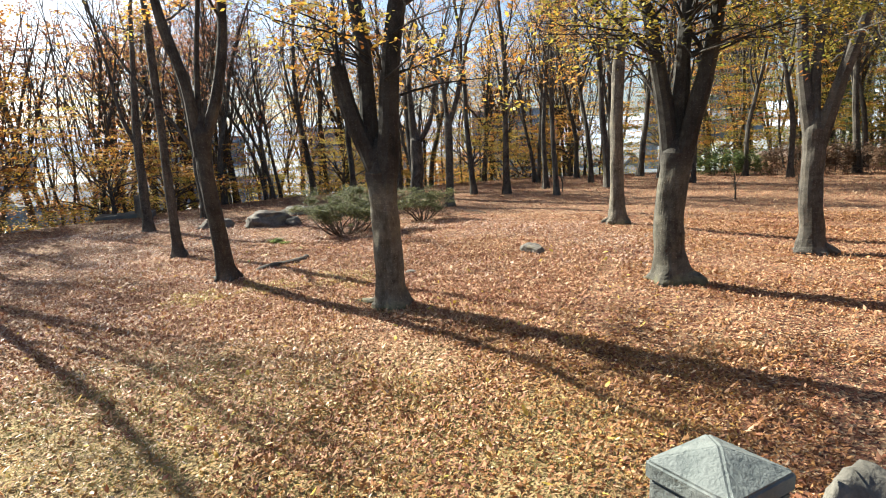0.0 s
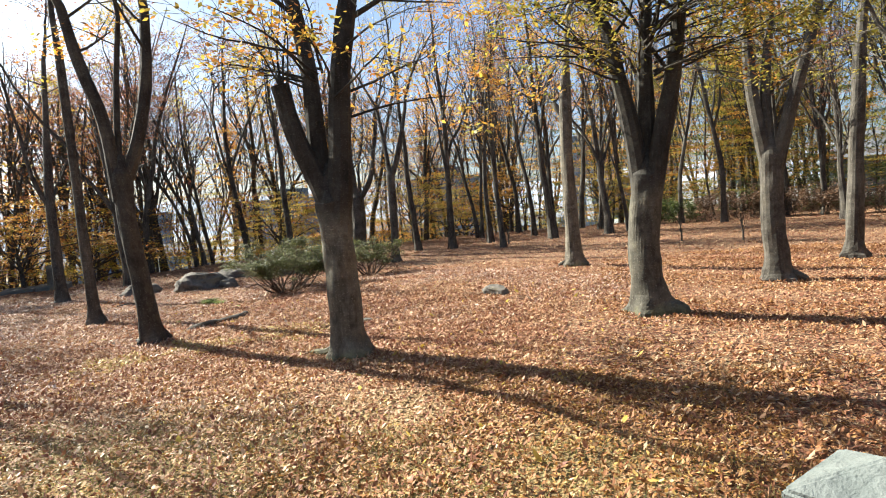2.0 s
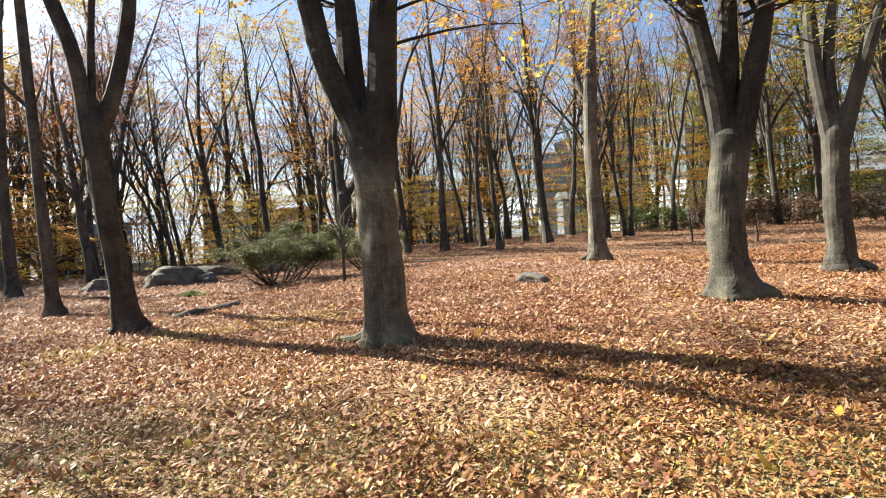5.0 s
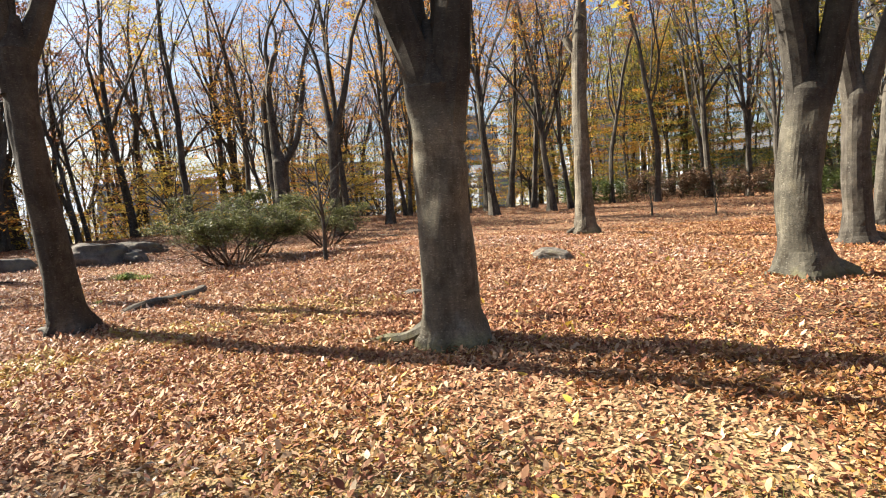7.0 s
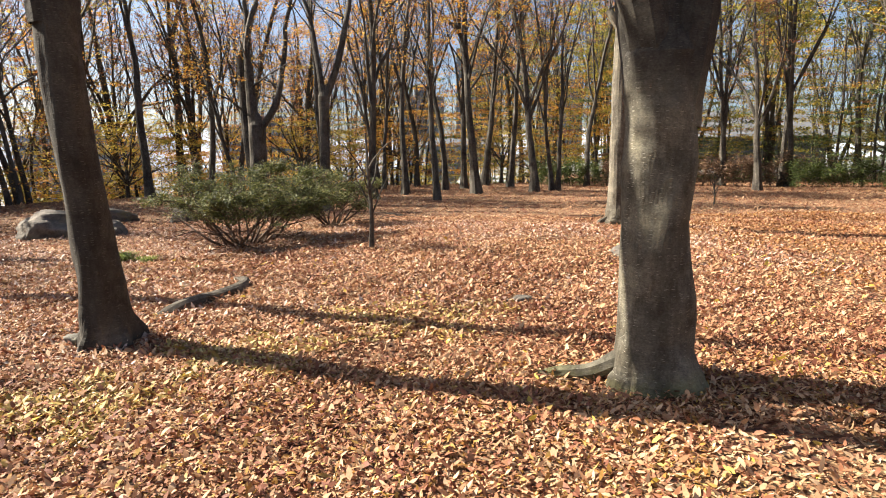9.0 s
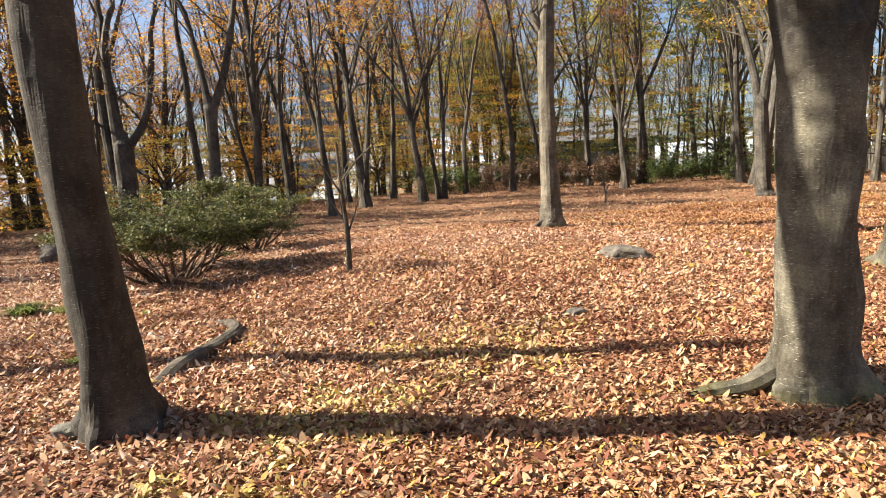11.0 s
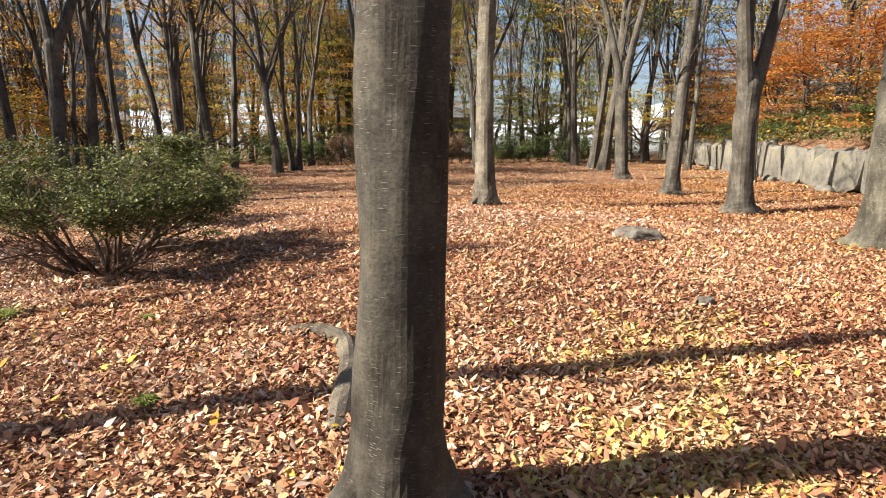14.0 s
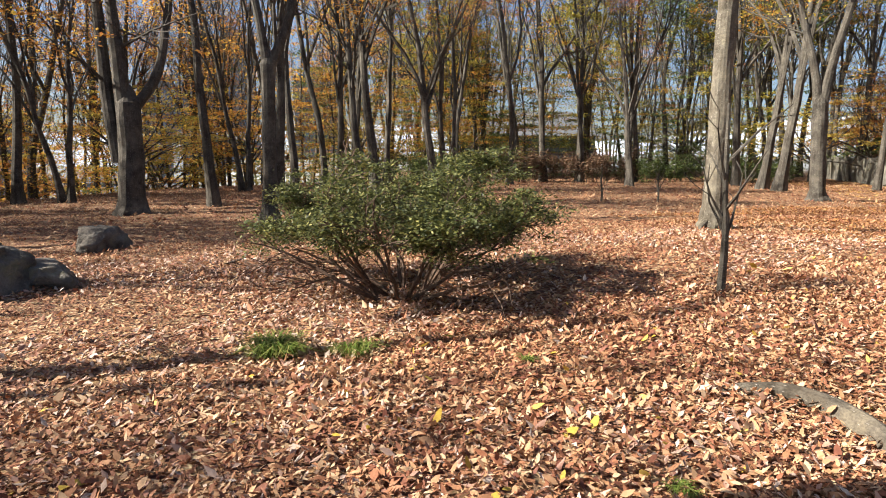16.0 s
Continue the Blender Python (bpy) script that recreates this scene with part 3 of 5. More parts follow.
hero_tree("zelkova_tree", 2.37, 8.49, 5.3,
          [(0, 0, 0, 0.26), (-0.02, 0, 0.4, 0.2), (-0.04, 0, 1.5, 0.165), (-0.06, 0, 2.6, 0.155), (-0.02, 0, 3.8, 0.16), (0.03, 0, 4.6, 0.13)],
          [([(0.02, 0, 4.3), (0.08, 0, 5.4), (0.2, 0.1, 6.2)], 0.11, False), ([(-0.05, 0, 3.7), (-0.22, 0.05, 3.95), (-0.3, 0.1, 4.1)], 0.09, True)],
          BARK_PALE, 8, [(ORANGE, 350, 0.09, 4, 9)], "pale straight zelkova trunk with a pruned knob", 0.4, 18, [(190, 0.5, 0.07)])
hero_tree("zelkova_tree", -7.19, 3.05, 44.8,
          [(0.05, 0, 0, 0.17), (0.03, 0, 0.4, 0.12), (0.0, 0, 1.5, 0.1), (-0.02, 0, 3.2, 0.09), (-0.06, 0, 5.6, 0.08)],
          [([(-0.06, 0, 5.5), (-0.1, 0.1, 6.3), (-0.1, 0.2, 7)], 0.07, False), ([(-0.03, 0, 3.6), (-0.5, 0.2, 4.2), (-0.9, 0.3, 4.9)], 0.035, False)],
          BARK, 11, [(ORANGE, 400, 0.08, 3, 9), (YELLOW, 250, 0.1, 4.6, 9.0)], "slim leaning grey tree trunk standing in fallen leaves", 0.4, 14, [], 9)
hero_tree("zelkova_tree", -11.73, 6.61, 46.8,
          [(-0.02, 0, 0, 0.2), (-0.04, 0, 0.4, 0.15), (-0.05, 0, 1.6, 0.13), (-0.04, 0, 3.0, 0.12), (0.05, 0, 4.6, 0.1)],
          [([(0.05, 0, 4.5), (0.12, 0, 5.6), (0.2, 0.1, 6.8)], 0.09, False), ([(-0.05, 0, 2.6), (-0.4, 0.1, 3.6), (-0.6, 0.2, 5)], 0.07, False)],
          BARK_DARK, 13, [(RUSSET, 400, 0.09, 3, 9)], "dark slender forked tree near the rim of the clearing", 0.4, 14, [], 9)
hero_tree("zelkova_tree", 3.79, 2.37, 0.7,
          [(0.03, 0, 0, 0.34), (0.0, 0, 0.3, 0.27), (-0.04, 0, 0.9, 0.225), (0.02, 0, 1.7, 0.225), (0.05, 0, 2.05, 0.22), (0.07, 0, 2.3, 0.1), (0.07, 0, 2.45, 0.03)],
          [([(0.0, 0, 1.5), (-0.1, 0, 2.5), (-0.27, 0.05, 3.5), (-0.4, 0.1, 4.2)], 0.16, False),
           ([(0.03, 0.06, 1.6), (0.09, 0.14, 2.9), (0.12, 0.2, 3.7), (0.18, 0.3, 4.6)], 0.155, False),
           ([(0.06, -0.03, 1.6), (0.3, -0.05, 2.65), (0.47, 0, 3.4), (0.6, 0, 4.3)], 0.165, False)],
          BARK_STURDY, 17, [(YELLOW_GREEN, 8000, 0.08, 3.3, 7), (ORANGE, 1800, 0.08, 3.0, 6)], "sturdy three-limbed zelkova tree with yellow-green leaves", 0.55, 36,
          [(-25, 0.65, 0.09)], skirt=(46, 3.4, 4.8, 2.1, 150, 390))
hero_tree("zelkova_tree", 6.34, 5.69, -9.9,
          [(-0.02, 0, 0, 0.3), (-0.03, 0, 0.3, 0.24), (-0.07, 0, 1.0, 0.205), (-0.08, 0, 1.8, 0.2), (-0.06, 0, 2.4, 0.2), (-0.06, 0, 2.8, 0.04)],
          [([(-0.09, 0, 1.95), (-0.34, 0, 3.5), (-0.4, 0.1, 4.8)], 0.15, False), ([(-0.07, 0.03, 2.0), (-0.12, 0.1, 3.6), (0.0, 0.2, 4.8)], 0.12, False),
           ([(-0.04, 0, 1.95), (0.3, -0.05, 3.3), (0.7, -0.1, 4.7)], 0.15, False)],
          BARK, 19, [(YELLOW_GREEN, 900, 0.08, 3.8, 9)], "grey zelkova tree with a vase of three limbs", 0.5, 18, [(-20, 0.5, 0.07)], skirt=(10, 3.6, 5, 2, 0, 360))
hero_tree("zelkova_tree", 8.67, 8.93, -52.7,
          [(0, 0, 0, 0.26), (0.02, 0, 0.4, 0.19), (0.08, 0, 1.5, 0.165), (0.12, 0, 2.4, 0.15), (0.28, 0, 4.8, 0.13)],
          [([(0.28, 0, 4.7), (0.4, 0, 5.8), (0.5, 0.2, 7)], 0.11, False), ([(0.12, 0, 2.5), (0.02, 0, 2.6), (-0.05, 0, 2.7)], 0.07, True)],
          BARK, 23, [(YELLOW_GREEN, 700, 0.1, 4, 9)], "tall leaning pale zelkova trunk", 0.5, 16)
hero_tree("zelkova_tree", 11.86, 13.16, -48.9,
          [(0, 0, 0, 0.28), (-0.02, 0, 0.4, 0.22), (-0.08, 0, 1.5, 0.2), (-0.14, 0, 2.9, 0.21), (-0.14, 0, 3.3, 0.06)],
          [([(-0.18, 0, 2.8), (-0.35, 0, 3.8), (-0.7, 0.1, 5.2)], 0.15, False), ([(-0.1, 0, 2.8), (0.1, 0, 4.2), (0.5, 0, 6.1)], 0.15, False)],
          BARK, 29, [(YELLOW, 1100, 0.1, 3.5, 9)], "forked pale zelkova tree in a row", 0.5, 16)
hero_tree("zelkova_tree", -6.85, 16.6, 1.7,
          [(0, 0, 0, 0.36), (0.0, 0, 0.4, 0.29), (0.05, 0, 1.4, 0.26), (0.06, 0, 2.5, 0.27), (0.06, 0, 2.9, 0.06)],
          [([(-0.02, 0, 2.3), (-0.08, 0, 3.4), (-0.15, 0, 4.6)], 0.19, False), ([(0.12, 0, 2.3), (0.7, 0, 3.2), (1.0, 0, 4.6)], 0.13, False),
           ([(-0.2, 0.15, 1.2), (-0.35, 0.2, 2.6), (-0.42, 0.2, 4.6)], 0.17, False)],
          BARK_DARK, 31, [(ORANGE, 1200, 0.1, 3, 9)], "thick dark tree with a side limb at the clearing rim", 0.5, 16)
hero_tree("zelkova_tree", -4.27, 13.7, -9.3,
          [(0, 0, 0, 0.19), (0.02, 0, 0.4, 0.15), (0.06, 0, 1.8, 0.135), (0.08, 0, 3.1, 0.15), (0.08, 0, 3.4, 0.05)],
          [([(0.06, 0, 3.0), (-0.05, 0, 3.9), (-0.25, 0.1, 5)], 0.1, False), ([(0.1, 0, 3.0), (0.5, 0, 4.0), (0.8, 0.1, 5.4)], 0.11, False)],
          BARK, 37, [(ORANGE, 600, 0.1, 3, 9)], "grey tree with a high two-way fork", 0.45, 14)
hero_tree("zelkova_tree", 6.15, -1.55, 0,
          [(0, 0, 0, 0.24), (0.02, 0, 0.4, 0.2), (0.1, 0, 1.5, 0.18), (0.15, 0, 3.0, 0.17), (0.15, 0, 3.3, 0.05)],
          [([(0.15, 0, 2.9), (0.1, 0, 4), (0.0, 0, 5)], 0.13, False), ([(0.18, 0, 2.9), (0.6, 0, 4), (0.9, 0, 5.2)], 0.12, False)],
          BARK, 41, [(YELLOW_GREEN, 500, 0.1, 4, 9)], "grey tree standing apart beside the granite post", 0.5, 16)


def wild_tree(seed, stems, r, fork, height, bark, leaves, lean=0.12, dense=2):
    """A woodland tree: upright wandering stems with side limbs, shorter towards the top."""
    rng = random.Random(seed)
    base = new("woodland_tree")
    w, tw, sites = Wood(), Wood(), []
    a0 = rng.uniform(0, math.tau)
    for k in range(stems):
        a = a0 + k * math.tau / stems + rng.gauss(0, 0.3)
        q = Vector((math.cos(a), math.sin(a), 0)) * (0.13 * (stems > 1))
        tilt = rng.uniform(0.3, 1.0) * lean * (1.5 if stems > 1 else 1)
        way = Vector((math.cos(a) * tilt, math.sin(a) * tilt, 1)).normalized()
        tall = height * rng.uniform(0.85, 1.05)
        pts = [q.copy()]
        while pts[-1].z < tall:
            way = (way + Vector((rng.gauss(0, 0.085), rng.gauss(0, 0.085), 0.08))).normalized()
            pts.append(pts[-1] + way * 0.75)
        line = smooth_line(pts, 2)
        line[0].z -= 0.2
        m = len(line)
        rr = [r * (1 - 0.9 * (i / m) ** 1.15) * (1 + 0.5 * max(0, 1 - i / 2) ** 2) for i in range(m)]
        w.tube(line, rr, 9, seed + k, 0.15, 0.25)
        turn = rng.uniform(0, math.tau)
        limbs = 8 + 4 * dense
        for j in range(limbs):
            z = fork + (tall - fork) * ((j + rng.random()) / limbs) ** 1.1
            i = min(m - 1, next((n for n, p in enumerate(line) if p.z > z), m - 1))
            turn += 2.4 + rng.gauss(0, 0.4)
            big = j < 3
            out = rng.uniform(0.18, 0.42) if big else rng.uniform(0.4, 1.1)
            reach = (tall - z) * (rng.uniform(0.65, 0.9) if big else rng.uniform(0.3, 0.5)) + 0.5
            grow(tw, sites, line[i], Vector((math.cos(turn) * out, math.sin(turn) * out, 1)), reach, rr[i] * (0.6 if big else 0.26), dense, rng, 5, 0.09, (18, 44), 0.25)
    part("trunk", w.mesh("trunk", bark), base)
    tagged(part("branchwork", tw.mesh("branchwork", bark), base), kind="stuff")
    for i, (mat, count, size, lo, hi) in enumerate(leaves):
        s = [q for q in sites if lo < q.z < hi] or sites
        part("crown", leaf_cloud("crown", s, count, size, mat, seed * 3 + i, 0.1, 0.24, 0.14, 26), base)
    return tagged(base, category="tree", group="woodland trees")


def low_maple(seed, mat, count=3600, height=4.5):
    """A small maple whose leaves lie in level sprays."""
    rng = random.Random(seed)
    base = new("maple_tree")
    w, sites = Wood(), []
    pts = [Vector((0, 0, -0.1)), Vector((0.05, 0, 0.7)), Vector((rng.gauss(0, 0.15), rng.gauss(0, 0.15), 1.5))]
    line = smooth_line(pts, 4)
    w.tube(line, [0.09 * (1 - 0.3 * i / len(line)) for i in range(len(line))], 8, seed, 0.12, 0.3)
    part("trunk", w.mesh("trunk", BARK_DARK), base)
    tw = Wood()
    for k in range(11):
        a = k * 2.4 + rng.gauss(0, 0.3)
        q = line[rng.randrange(4, len(line))]
        grow(tw, sites, q, Vector((math.cos(a), math.sin(a), rng.uniform(0.25, 1.4))), height * rng.uniform(0.45, 0.75), 0.04, 2, rng, 5, -0.02, (25, 55))
    tagged(part("branchwork", tw.mesh("branchwork", BARK_DARK), base), kind="stuff")
    part("crown", leaf_cloud("crown", sites, count, 0.11, mat, seed, 0.05, 0.26, 0.11, 34), base)
    return tagged(base, category="tree", group="maples")


KINDS = [
    (wild_tree(101, 1, 0.16, 2.4, 9.5, BARK, [(ORANGE, 2300, 0.11, 1.5, 9)]), "grey woodland tree with rising limbs and a few orange leaves"),
    (wild_tree(102, 1, 0.125, 3.0, 10, BARK, [(RUSSET, 2300, 0.09, 2.5, 10)]), "slim grey woodland tree with thin russet leaves on its twigs"),
    (wild_tree(103, 2, 0.095, 2.0, 8.5, BARK_DARK, [(ORANGE, 2500, 0.11, 1.5, 9)]), "twin-stemmed woodland tree with orange leaves"),
    (wild_tree(104, 2, 0.085, 2.8, 9, BARK_DARK, [(RUSSET, 2000, 0.09, 2, 9)]), "pair of thin grey stems with russet leaves"),
    (wild_tree(105, 1, 0.14, 4.5, 10.5, BARK, [(YELLOW, 1700, 0.1, 2.5, 10)], 0.07), "tall straight woodland tree with sparse yellow leaves"),
    (wild_tree(106, 2, 0.12, 2.2, 9.5, BARK, [(YELLOW_GREEN, 4000, 0.15, 1.5, 9)]), "two-stemmed woodland tree with yellow-green leaves"),
    (wild_tree(107, 1, 0.185, 2.2, 9.5, BARK_DARK, [(RUSSET, 2300, 0.09, 2.5, 9)], 0.16), "stout woodland tree with wide bare limbs"),
    (low_maple(201, ORANGE), "low maple with level sprays of orange leaves"),
    (low_maple(202, YELLOW), "low maple with level sprays of yellow leaves"),
    (low_maple(203, RED, 8000, 5.0), "red-orange maple in full autumn colour on the bank"),
    (wild_tree(108, 1, 0.14, 3.0, 9.5, BARK, [(GREEN, 4600, 0.16, 1.5, 10)]), "dark woodland tree that still keeps green leaves"),
]
FAR_KINDS = {
    0: wild_tree(121, 1, 0.14, 2.8, 9.5, BARK, [(ORANGE, 900, 0.17, 2, 9)], 0.12, 1),
    1: wild_tree(122, 1, 0.12, 3.2, 10, BARK, [(RUSSET, 900, 0.15, 2, 10)], 0.12, 1),
    2: wild_tree(123, 2, 0.09, 2.0, 8.5, BARK_DARK, [(ORANGE, 1000, 0.17, 2, 9)], 0.12, 1),
    5: wild_tree(125, 2, 0.12, 2.4, 9.5, BARK, [(YELLOW_GREEN, 2200, 0.19, 1.5, 9)], 0.12, 1),
}
FAR_KINDS.update({3: FAR_KINDS[2], 4: FAR_KINDS[0], 6: FAR_KINDS[1], 10: FAR_KINDS[5]})
FAR_USED = set()
USED = [False] * len(KINDS)


def plant(kind, x, y, scale=1.0, turn=None):
    ob, label = KINDS[kind]
    tall = 1.25 if y > 14 and x > -7 and kind not in (7, 8, 9) else 1.0
    scale *= 1 + min(0.6, max(0.0, -gz(x, y) - 0.3) / 12)
    if kind in FAR_KINDS and float(edge_distance(x, y)) > 9:
        ob = FAR_KINDS[kind]
        label = {FAR_KINDS[0]: KINDS[0][1], FAR_KINDS[1]: KINDS[1][1], FAR_KINDS[2]: KINDS[2][1], FAR_KINDS[5]: KINDS[5][1]}[ob]
        m = pose(x, y, gz(x, y) - 0.03, 0, 0, random.uniform(0, 360))
        if ob in FAR_USED:
            ob = copy_thing(ob, m)
        else:
            FAR_USED.add(ob)
            ob.matrix_basis = m
            tagged(ob, label)
        ob.scale = (scale, scale, scale * tall)
        return
    m = pose(x, y, gz(x, y) - 0.03, 0, 0, random.uniform(0, 360) if turn is None else turn)
    if USED[kind]:
        ob = copy_thing(ob, m)
    else:
        USED[kind] = True
        ob.matrix_basis = m
        tagged(ob, label)
    ob.scale = (scale, scale, scale * tall)


random.seed(11)
# trees whose feet can be seen from the walk
for kind, x, y, s in ((4, -11.4, 19.2, 1.1), (4, -4.9, 18.6, 0.95), (0, -3.3, 18.2, 0.9), (1, -2.2, 21.2, 1.0), (0, -1.0, 17.8, 0.75), (0, 0.7, 21.6, 1.05),
                      (6, 3.2, 22.3, 0.9), (2, 4.2, 23.0, 1.0), (1, -0.5, 24.2, 1.0), (1, -1.8, 27.8, 1.0), (0, 1.6, 27.9, 1.0), (1, 6.9, 28.0, 1.0), (4, 2.7, 26.5, 1.0),
                      (1, 8.7, 26.0, 1.1), (0, 11.9, 28.0, 1.1), (6, 12.9, 22.6, 0.8), (0, 15.6, 17.3, 1.15), (0, 16.8, 19.0, 1.1), (0, 18.6, 21.8, 1.1), (5, 20.2, 24.0, 1.1),
                      (4, 15.0, 10.4, 0.8), (4, 20.2, 16.4, 0.9), (1, -15.0, 13.0, 1.0), (3, -14.6, 16.6, 1.0), (3, -15.4, 18.4, 1.1), (6, -12.2, 9.7, 0.8),
                      (1, -9.8, 21.0, 1.0), (2, -8.6, 20.5, 0.9), (2, -3.4, 24.5, 1.0), (0, 0.4, 25.2, 0.9), (5, 13.4, 27.0, 1.1), (5, 16.4, 26.5, 1.2)):
    plant(kind, x, y, s)
# the wood round the clearing
count = 0
while count < 140:
    a = random.uniform(-20, 215)
    e = 3.0 + 28.0 * random.random() ** 1.3
    dx, dy = math.cos(radians(a)), math.sin(radians(a))
    r = 15.0
    while float(edge_distance(4 + dx * r, 8 + dy * r)) < e:
        r += 0.5
    x, y = 4 + dx * r, 8 + dy * r
    s = (x - WALL_A.x) * WALL_OUT.x + (y - WALL_A.y) * WALL_OUT.y
    if s > -1.0 and s < 2.5:
        continue
    count += 1
    if x < 2 and e > 13:
        continue
    if s > 0:
        kind = random.choice((9, 9, 7, 10, 5, 1))
    elif x > 8:
        kind = random.choice((5, 5, 8, 10, 1, 0, 4))
    else:
        kind = random.choice((7, 8, 7, 2, 3, 1, 0, 4, 1))
    plant(kind, x, y, random.uniform(0.85, 1.25))
for x, y, k, s in ((14.8, 5.0, 9, 1.0), (17.4, 7.0, 9, 1.15), (19.5, 9.5, 9, 1.0), (22.0, 12.4, 7, 1.1), (24.5, 15.0, 9, 1.1), (17.5, 3.5, 9, 1.2), (-16.5, 9.5, 7, 0.9), (-19.0, 11.2, 3, 1.1), (-15.6, 14.6, 1, 1.1), (-17.5, 13.5, 7, 1.0), (-13.0, 21.0, 8, 1.0), (-7.0, 24.5, 8, 1.0), (-2.5, 29.5, 7, 1.1), (3.0, 31.5, 8, 1.0)):
    plant(k, x, y, s)
count = 0
while count < 20:
    a = random.uniform(18, 100)
    e = 0.8 + 22.0 * random.random() ** 1.2
    dx, dy = math.cos(radians(a)), math.sin(radians(a))
    r = 15.0
    while float(edge_distance(4 + dx * r, 8 + dy * r)) < e:
        r += 0.5
    x, y = 4 + dx * r, 8 + dy * r
    s = (x - WALL_A.x) * WALL_OUT.x + (y - WALL_A.y) * WALL_OUT.y
    if s > -1.0:
        continue
    count += 1
    plant(random.choice((5, 10, 1, 8, 5, 6)), x, y, random.uniform(1.05, 1.4))
count = 0
while count < 20:
    a = random.uniform(112, 205)
    e = 0.8 + 10.0 * random.random() ** 1.2
    dx, dy = math.cos(radians(a)), math.sin(radians(a))
    r = 15.0
    while float(edge_distance(4 + dx * r, 8 + dy * r)) < e:
        r += 0.5
    count += 1
    plant(random.choice((7, 0, 3, 1, 8, 0, 4)), 4 + dx * r, 8 + dy * r, random.uniform(1.0, 1.3))
for k in range(11):
    q, d = 4 + 2.6 * k, random.uniform(3.0, 8.5)
    plant(random.choice((0, 1, 10, 5, 4)), WALL_A.x + WALL_WAY.x * q + WALL_OUT.x * d, WALL_A.y + WALL_WAY.y * q + WALL_OUT.y * d, random.uniform(1.0, 1.3))
for x, y, k, s in ((25.5, 22.8, 10, 1.2), (27.2, 25.6, 5, 1.2), (24.0, 24.6, 1, 1.1), (29.0, 27.2, 10, 1.3), (31.2, 25.8, 5, 1.3), (28.4, 22.2, 0, 1.2), (33.0, 29.0, 10, 1.3), (22.8, 21.0, 8, 1.1), (26.5, 20.5, 7, 1.2), (30.5, 22.8, 7, 1.2)):
    plant(k, x, y, s)
# slim trees down the slope to the west
rng = random.Random(29)
for k in range(16):
    a, e = radians(rng.uniform(152, 190)), rng.uniform(9, 13)
    r = 15.0
    while float(edge_distance(4 + math.cos(a) * r, 8 + math.sin(a) * r)) < e:
        r += 0.5
    plant(rng.choice((1, 3, 1, 0)), 4 + math.cos(a) * r, 8 + math.sin(a) * r, rng.uniform(0.95, 1.15), rng.uniform(0, 360))
# trees beside the walk whose shadows cross the clearing
for x, y, k, s in ((-9.2, -1.2, 1, 1.0), (-12.6, 0.4, 3, 1.0), (-5.2, -5.2, 1, 1.0), (-15.4, 2.4, 1, 1.0)):
    plant(k, x, y, s)


def thicket(name, seed, clumps, mat, a0, a1, e0, e1, z0, z1, leaf, per, label, bank=False):
    """Far undergrowth and low sprays beyond the rim, as one mass."""
    g = np.random.default_rng(seed)
    sites = []
    while len(sites) < clumps:
        a, e = radians(g.uniform(a0, a1)), g.uniform(e0, e1)
        dx, dy = math.cos(a), math.sin(a)
        r = 15.0
        while float(edge_distance(4 + dx * r, 8 + dy * r)) < e:
            r += 0.6
        x, y = 4 + dx * r, 8 + dy * r
        s = (x - WALL_A.x) * WALL_OUT.x + (y - WALL_A.y) * WALL_OUT.y
        if bank:
            q, d = g.uniform(-2, 34), 0.35 + 8.5 * g.uniform() ** 1.5
            x, y = WALL_A.x + WALL_WAY.x * q + WALL_OUT.x * d, WALL_A.y + WALL_WAY.y * q + WALL_OUT.y * d
        elif -1.5 < s < 1.0 or (x < 2 and e > 14):
            continue
        sites.append(Vector((x, y, gz(x, y) + z0 + (z1 - z0 + (0 if bank else max(0.0, -gz(x, y)))) * g.uniform() ** 1.1)))
    n = clumps * per
    who = np.repeat(np.arange(clumps), per)
    c = np.array([tuple(q) for q in sites])[who] + g.normal(0, 1, (n, 3)) * g.uniform(0.25, 0.75, (clumps, 1))[who] * (1, 1, 0.1)
    ang = g.uniform(0, math.tau, n)
    d = np.stack([np.cos(ang), np.sin(ang), g.normal(-0.1, 0.35, n)], 1)
    side = np.cross(d, np.stack([g.normal(0, 0.5, n), g.normal(0, 0.5, n), np.ones(n)], 1))
    ln = leaf * g.uniform(0.6, 1.3, (n, 1))
    v = np.stack([c, c + d * ln * 0.45 + side * ln * 0.26, c + d * ln, c + d * ln * 0.45 - side * ln * 0.26], 1).reshape(-1, 3)
    k = np.arange(n)[:, None] * 4
    tris = np.concatenate([k + (0, 1, 2), k + (0, 2, 3)], 1).reshape(-1, 3)
    tagged(new(name, mesh_arrays(name, v, tris, mat)), label, "undergrowth", kind="stuff")


